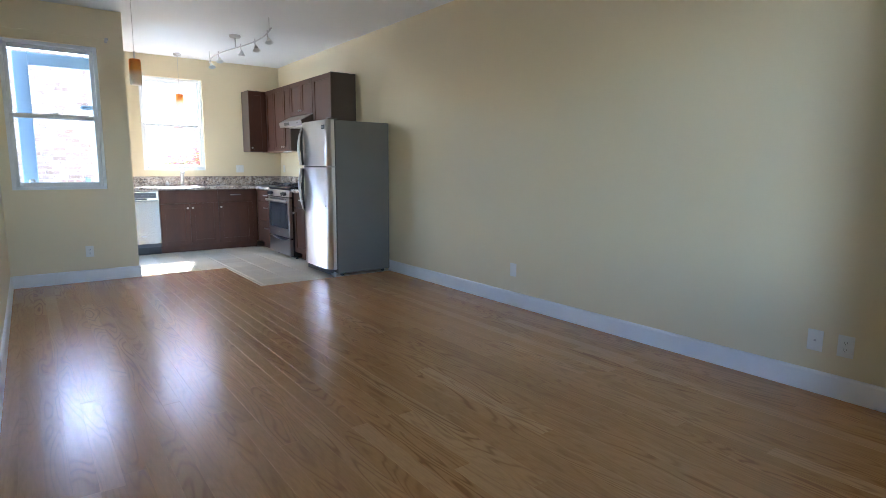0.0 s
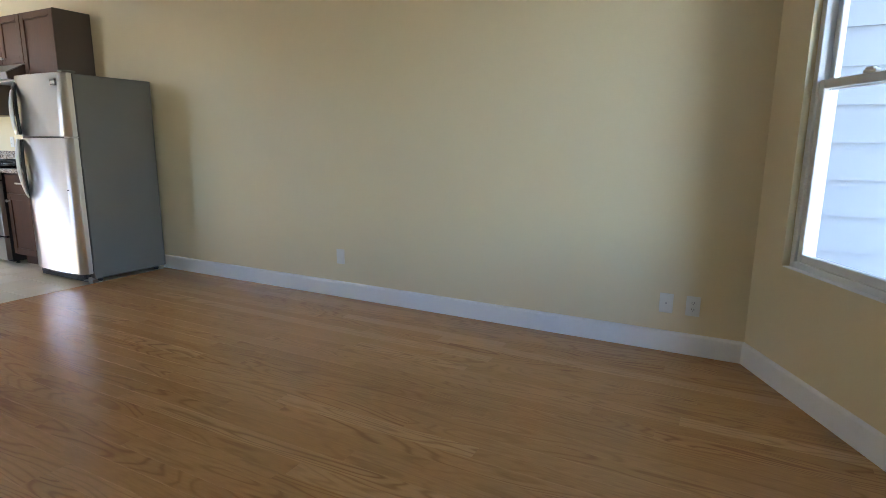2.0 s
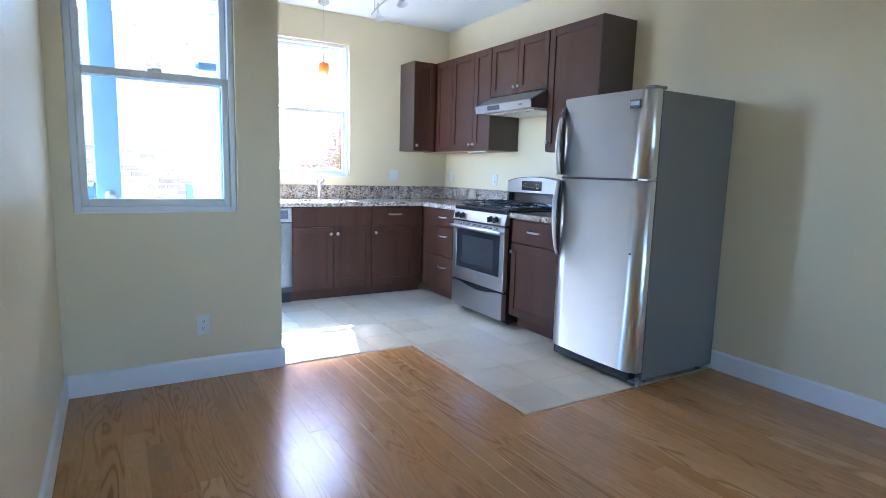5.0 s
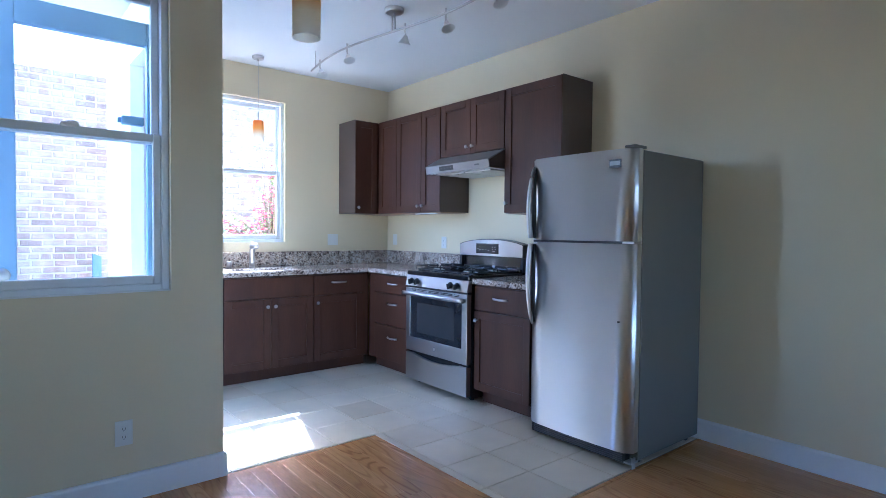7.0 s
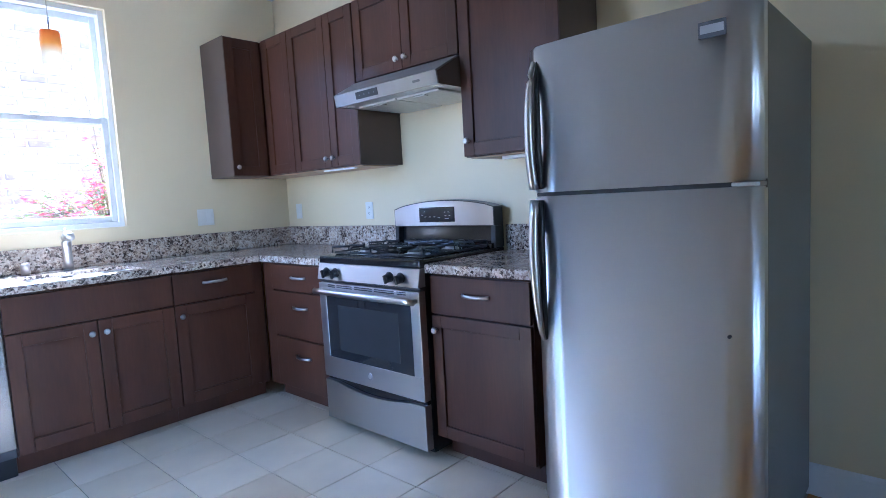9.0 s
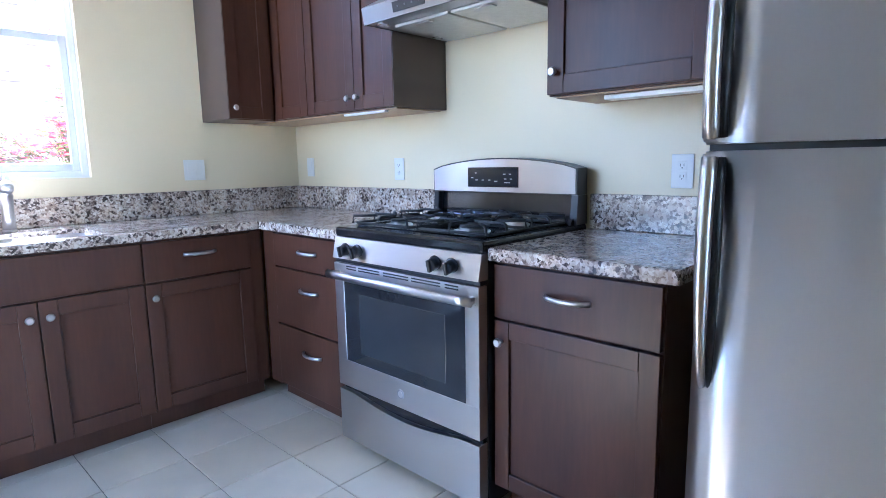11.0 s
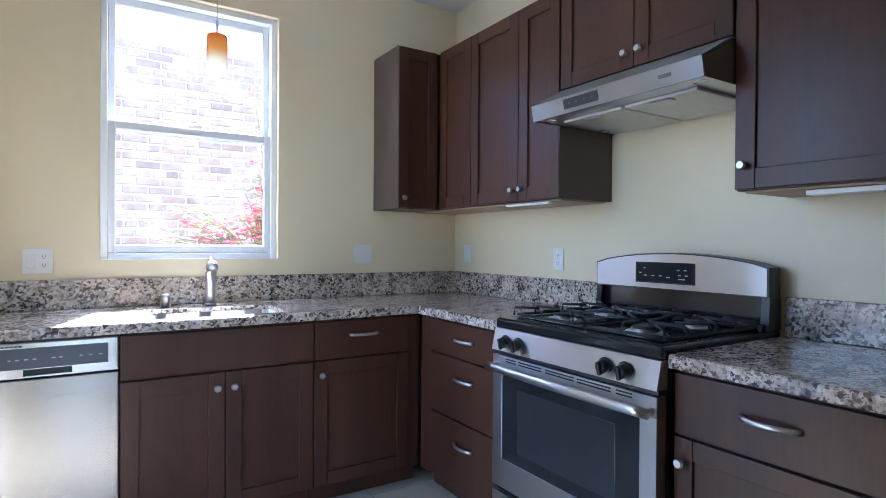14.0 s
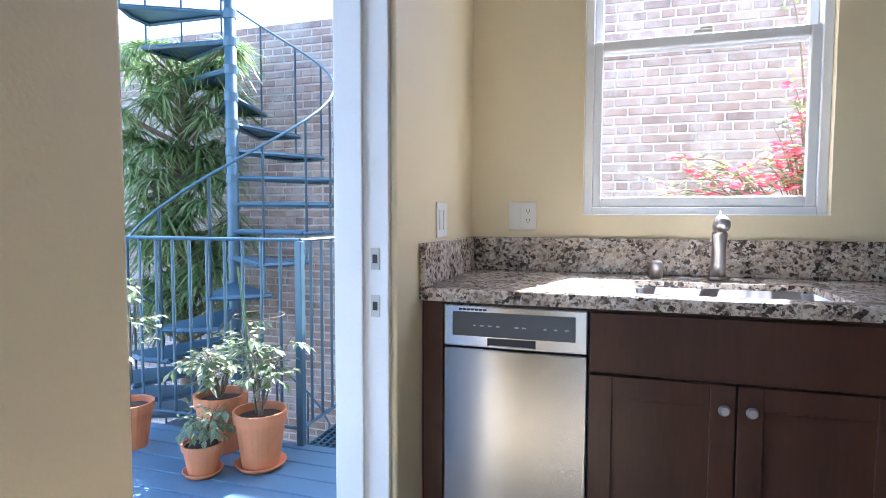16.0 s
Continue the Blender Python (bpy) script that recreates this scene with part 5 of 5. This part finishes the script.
p3 = pot(0.095, 0.145, "potted_plant", "pale succulent in a small terracotta pot with saucer", (-3.74, -0.10, ZD))
stemmed(p3, rg, (0, 0, 0.12), 6, 0.20, 0.09, 6, 0.045, PALE)
p4 = pot(0.12, 0.24, "potted_plant", "tall thin plant in a terracotta pot", (-4.34, 0.05, ZD), False)
stemmed(p4, rg, (0, 0, 0.2), 4, 0.95, 0.12, 6, 0.055, PALE)

# strap-leaved tree behind the stair
tree = thing("tree", "tree with long drooping strap leaves by the brick wall", "tree", (-5.68, 1.95, -3.2))
part("trunk", sweep(bmesh.new(), [(0, 0, 0), (0.05, 0.02, 1.8), (-0.03, 0, 3.6), (0.02, 0.03, 5.2)], [0.10, 0.085, 0.07, 0.04], 10), BARK, tree, smooth=True)
lb, sb = bmesh.new(), bmesh.new()
for i in range(150):
    z = rg.uniform(3.3, 5.9)
    a = rg.uniform(0, 2 * math.pi)
    r = 0.62 * math.sqrt(rg.uniform(0.03, 1.0))
    c = Vector((math.cos(a) * r, math.sin(a) * r * 0.7, z))
    sweep(sb, [(0, 0, z - 0.25), c], [0.018, 0.008], 5)
    for j in range(46):
        b = rg.uniform(0, 2 * math.pi)
        L = rg.uniform(0.22, 0.42)
        d = Vector((math.cos(b), math.sin(b), rg.uniform(-0.2, 0.9))).normalized()
        w = rg.uniform(0.009, 0.015)
        s = d.cross(Vector((0, 0, 1))).normalized() * w
        pts = [c + d * L * q + Vector((0, 0, -0.75 * L * q * q)) for q in (0, 0.35, 0.7, 1)]
        vs = [(lb.verts.new(p + s * (1 - 0.3 * k)), lb.verts.new(p - s * (1 - 0.3 * k))) for k, p in enumerate(pts[:3])]
        e = lb.verts.new(pts[3])
        for u, v in zip(vs, vs[1:]):
            lb.faces.new((u[0], u[1], v[1], v[0]))
        lb.faces.new((vs[2][0], vs[2][1], e))
tagged(part("branch", sb, BARK, tree), kind="stuff")
tagged(part("crown", lb, STRAP, tree), kind="stuff")

# flowering vine behind the kitchen window
vine = thing("flowering_vine", "bougainvillea with pink bracts on bare arching stems", "climbing plant", (-0.98, 0.80, ZD))
part("pot", lathe(bmesh.new(), [(0.15, 0), (0.2, 0.35), (0.21, 0.38), (0.19, 0.38), (0.18, 0.33), (0.01, 0.33)], 24), TERRA, vine)
sb, lb, fb = bmesh.new(), bmesh.new(), bmesh.new()
for i in range(56):
    climbing = i >= 50
    tx = rg.uniform(-0.16, 0.06) if climbing else rg.uniform(-0.85, 0.12)
    tz = 1.22 + rg.uniform(0.0, 0.30) + max(0.0, (tx + 0.40)) * rg.uniform(0.2, 1.7)
    tz = rg.uniform(1.75, 2.35) if climbing else tz
    ty = rg.uniform(-0.25, 0.15)
    arch = rg.uniform(0.1, 0.35)
    pts = []
    for k in range(9):
        s = k / 8
        pts.append(Vector((tx * s ** 1.6, ty * s, 0.3 + (tz - 0.3) * s ** 0.75 + arch * math.sin(math.pi * s) * (0.3 + s))))
    sweep(sb, pts, [0.012, 0.010, 0.008, 0.007, 0.006, 0.005, 0.004, 0.003, 0.002], 5)
    for j in range(22):
        s = rg.uniform(0.45, 1.0)
        k = min(7, int(s * 8))
        p = pts[k].lerp(pts[k + 1], s * 8 - k)
        p = p + rand_dir(rg, 0) * rg.uniform(0.0, 0.06)
        if rg.random() < 0.20:
            for q in range(3):
                leaf_into(fb, p, rand_dir(rg, 0.2), rg.uniform(0.038, 0.058), 0.026, 0.15)
        else:
            leaf_into(lb, p, rand_dir(rg, 0.1), rg.uniform(0.04, 0.065), 0.015, 0.3)
tagged(part("stem", sb, BARK, vine), kind="stuff")
tagged(part("foliage", lb, LEAF, vine), kind="stuff")
tagged(part("blossom", fb, PINK, vine, "pink papery bracts"), kind="stuff")

# the next house, with pale lap siding, outside the bay
sd = thing("neighbour_house", "next house close by with pale painted lap siding", "house", kind="structure")
NX = 1.25
for i in range(30):
    z = -1.0 + i * 0.245
    part("siding_board", prism(bmesh.new(), [(NX, z), (NX - 0.022, z), (NX - 0.006, z + 0.252), (NX, z + 0.252)], "y", -14.0, 1.2), SIDING, sd)
part("wall", boxed((NX + 0.001, -14.0, -3.2), (NX + 3.0, 1.2, 6.4)), SIDING, sd)
# unseen block above the ceiling, added to keep sun off the bay's siding
structure("roof", boxed((XL - T - 0.1, YG - T - 0.1, H + 0.2), (T + 0.12, T + 0.12, H + 1.5)), SIDING, "unseen block over the ceiling that shades the bay siding", "roof")

# brick boundary wall: bricks stand proud of the mortar
BY, BZ1, BX0, BX1 = 2.75, 3.08, -9.5, 3.0
bw = thing("brick_wall", "old weathered brick boundary wall with pale mortar", "brick wall", kind="structure")
part("mortar", boxed((BX0, BY + 0.008, -3.2), (BX1, BY + 0.3, BZ1 - 0.01)), MORTAR, bw)
part("wall_box", boxed((-4.17, BY - 0.04, 2.09), (-4.09, BY + 0.006, 2.21), 0.006), GREYP, bw, "small grey box on the brickwork")
CH = 0.078
shapes = []
for L in (0.200, 0.098):
    for v in range(3):
        bm = boxed((0, 0, 0), (L, 0.05, CH - 0.017), 0.006, 1)
        for q in bm.verts:
            q.co += Vector((random.uniform(-0.003, 0.003), random.uniform(-0.004, 0.002), random.uniform(-0.002, 0.002)))
        me = bpy.data.meshes.new("brick")
        bm.to_mesh(me)
        bm.free()
        me.materials.append(BRICK)
        shapes.append(me)
count = 0
vs, fs = [], []
row = 0
z = BZ1 - CH
while z > -1.4:
    header = row % 6 == 3
    L, step = (0.098, 0.112) if header else (0.200, 0.214)
    x = BX0 + (0.0 if row % 2 else step / 2)
    while x < BX1:
        near = -2.55 < x < -0.65 and 1.15 < z < 2.75
        if near and count < 290:
            o = bpy.data.objects.new("brick", shapes[(3 if header else 0) + random.randrange(3)])
            scene.collection.objects.link(o)
            o.parent = bw
            o.location = (x, BY + random.uniform(-0.004, 0.003), z)
            count += 1
        else:
            y0 = BY + random.uniform(-0.004, 0.004)
            b0 = len(vs)
            j = [random.uniform(-0.004, 0.004) for _ in range(8)]
            zt = z + CH - 0.017
            vs += [(x + j[0], y0 + 0.004, z + j[4]), (x + L + j[1], y0 + 0.004, z + j[5]), (x + L + j[2], y0 + 0.004, zt + j[6]), (x + j[3], y0 + 0.004, zt + j[7])]
            vs += [(a, 0.05 + y0, c) for a, _, c in vs[b0:b0 + 4]]
            vs += [(x + 0.006 + j[0], y0, z + 0.006 + j[4]), (x + L - 0.006 + j[1], y0, z + 0.006 + j[5]), (x + L - 0.006 + j[2], y0, zt - 0.006 + j[6]), (x + 0.006 + j[3], y0, zt - 0.006 + j[7])]
            fs.append((b0 + 8, b0 + 9, b0 + 10, b0 + 11))
            for k in range(4):
                k2 = (k + 1) % 4
                fs.append((b0 + k, b0 + k2, b0 + 8 + k2, b0 + 8 + k))
                fs.append((b0 + 4 + k, b0 + 4 + k2, b0 + k2, b0 + k))
        x += step
    z -= CH
    row += 1
me = bpy.data.meshes.new("bricks")
me.from_pydata(vs, [], fs)
me.materials.append(BRICK)
rest = new("bricks", me)
rest.parent = bw
tagged(rest, kind="stuff")

# ---- floors ----
# oak strips along y, tiles in the kitchen
TX, TY = -1.535, -3.445          # tile corner that juts into the room
fl = tagged(part("floor", box(boxed((XL, YG, -0.12), (0, TY, -0.011)), (XL, TY, -0.12), (TX, YE, -0.011)), SLOT), "oak strip floor with a satin varnish", "floor", kind="structure")
rf = random.Random(11)
BWID = 0.0826
XS = XL + 0.001 + BWID * math.floor((TX - 0.03 - XL - 0.001) / BWID)   # the last board that runs past the tiles
rest_v, rest_f = [], []
made = 0
i = 0
x = XL + 0.001
while x < -0.002:
    x1 = min(x + BWID, -0.001)
    y_end = TY - 0.022 if x1 > XS + 0.01 else YE - 0.001
    xe = x1
    y = YG + 0.001 - rf.uniform(0.0, 1.0)
    while y < y_end - 0.02:
        ln = rf.uniform(0.55, 2.1)
        y1 = min(y + ln, y_end)
        if y_end - y1 < 0.25:
            y1 = y_end
        a = max(y, YG + 0.001)
        if y1 - a > 0.02:
            dz = rf.uniform(-0.0003, 0.0003)
            c = 0.0005
            v = [(x + c, a + c, dz), (xe - c, a + c, dz), (xe - c, y1 - c, dz), (x + c, y1 - c, dz),
                 (x, a, dz - 0.0004), (xe, a, dz - 0.0004), (xe, y1, dz - 0.0004), (x, y1, dz - 0.0004),
                 (x, a, -0.010), (xe, a, -0.010), (xe, y1, -0.010), (x, y1, -0.010)]
            f = [(0, 1, 2, 3)] + [(4 + k, 4 + (k + 1) % 4, (k + 1) % 4, k) for k in range(4)] + [(8 + k, 8 + (k + 1) % 4, 4 + (k + 1) % 4, 4 + k) for k in range(4)]
            if y1 > -8.0 and made < 300:
                me = bpy.data.meshes.new("floorboard")
                me.from_pydata(v, [], f)
                me.materials.append(OAK)
                o = new("floorboard", me)
                o.parent = fl
                made += 1
            else:
                b0 = len(rest_v)
                rest_v += v
                rest_f += [tuple(b0 + k for k in q) for q in f]
        y = y1
    x = x1
    i += 1
if rest_v:
    me = bpy.data.meshes.new("floorboards")
    me.from_pydata(rest_v, [], rest_f)
    me.materials.append(OAK)
    o = new("floorboards", me)
    o.parent = fl
    tagged(o, kind="stuff")
for a, b in (((TX - 0.0005, TY - 0.0215, -0.01), (-0.002, TY - 0.001, 0.002)), ((XS + 0.0005, TY - 0.0215, -0.01), (TX - 0.001, YE - 0.001, 0.0005))):
    part("border_strip", boxed(a, b, 0.002), OAK, fl)
kf = tagged(part("floor_kitchen", box(boxed((TX, TY, -0.12), (0, YE, -0.004)), (XK, YE, -0.12), (0, 0, -0.004)), GROUT), "beige square floor tiles with grey grout", "floor", kind="structure")
P = 0.314
shapes = {}
x0s = [-0.88 - 0.304 * k for k in range(-3, 7)]
for xa in x0s:
    for ky in range(-3, 12):
        ya = -0.925 - P * ky
        a0, a1 = max(xa - 0.304 + 0.0021, XK + 0.001), min(xa - 0.0021, -0.001)
        b0, b1 = max(ya - P + 0.0021, TY + 0.001), min(ya - 0.0021, -0.001)
        if b0 < YE and a0 < TX:
            if b1 > YE + 0.03:
                b0 = max(b0, YE + 0.001) if a1 <= TX + 0.03 else b0
            if a0 < TX and b0 < YE:
                a0 = TX + 0.001
        if a1 - a0 < 0.015 or b1 - b0 < 0.015:
            continue
        key = (round(a1 - a0, 3), round(b1 - b0, 3))
        if key not in shapes:
            bm = boxed((0, 0, -0.006), (a1 - a0, b1 - b0, 0.0), 0.0015, 1)
            me = bpy.data.meshes.new("tile")
            bm.to_mesh(me)
            bm.free()
            me.materials.append(TILE)
            shapes[key] = me
        o = new("tile", shapes[key])
        o.parent = kf
        o.location = (a0, b0, 0.0015)
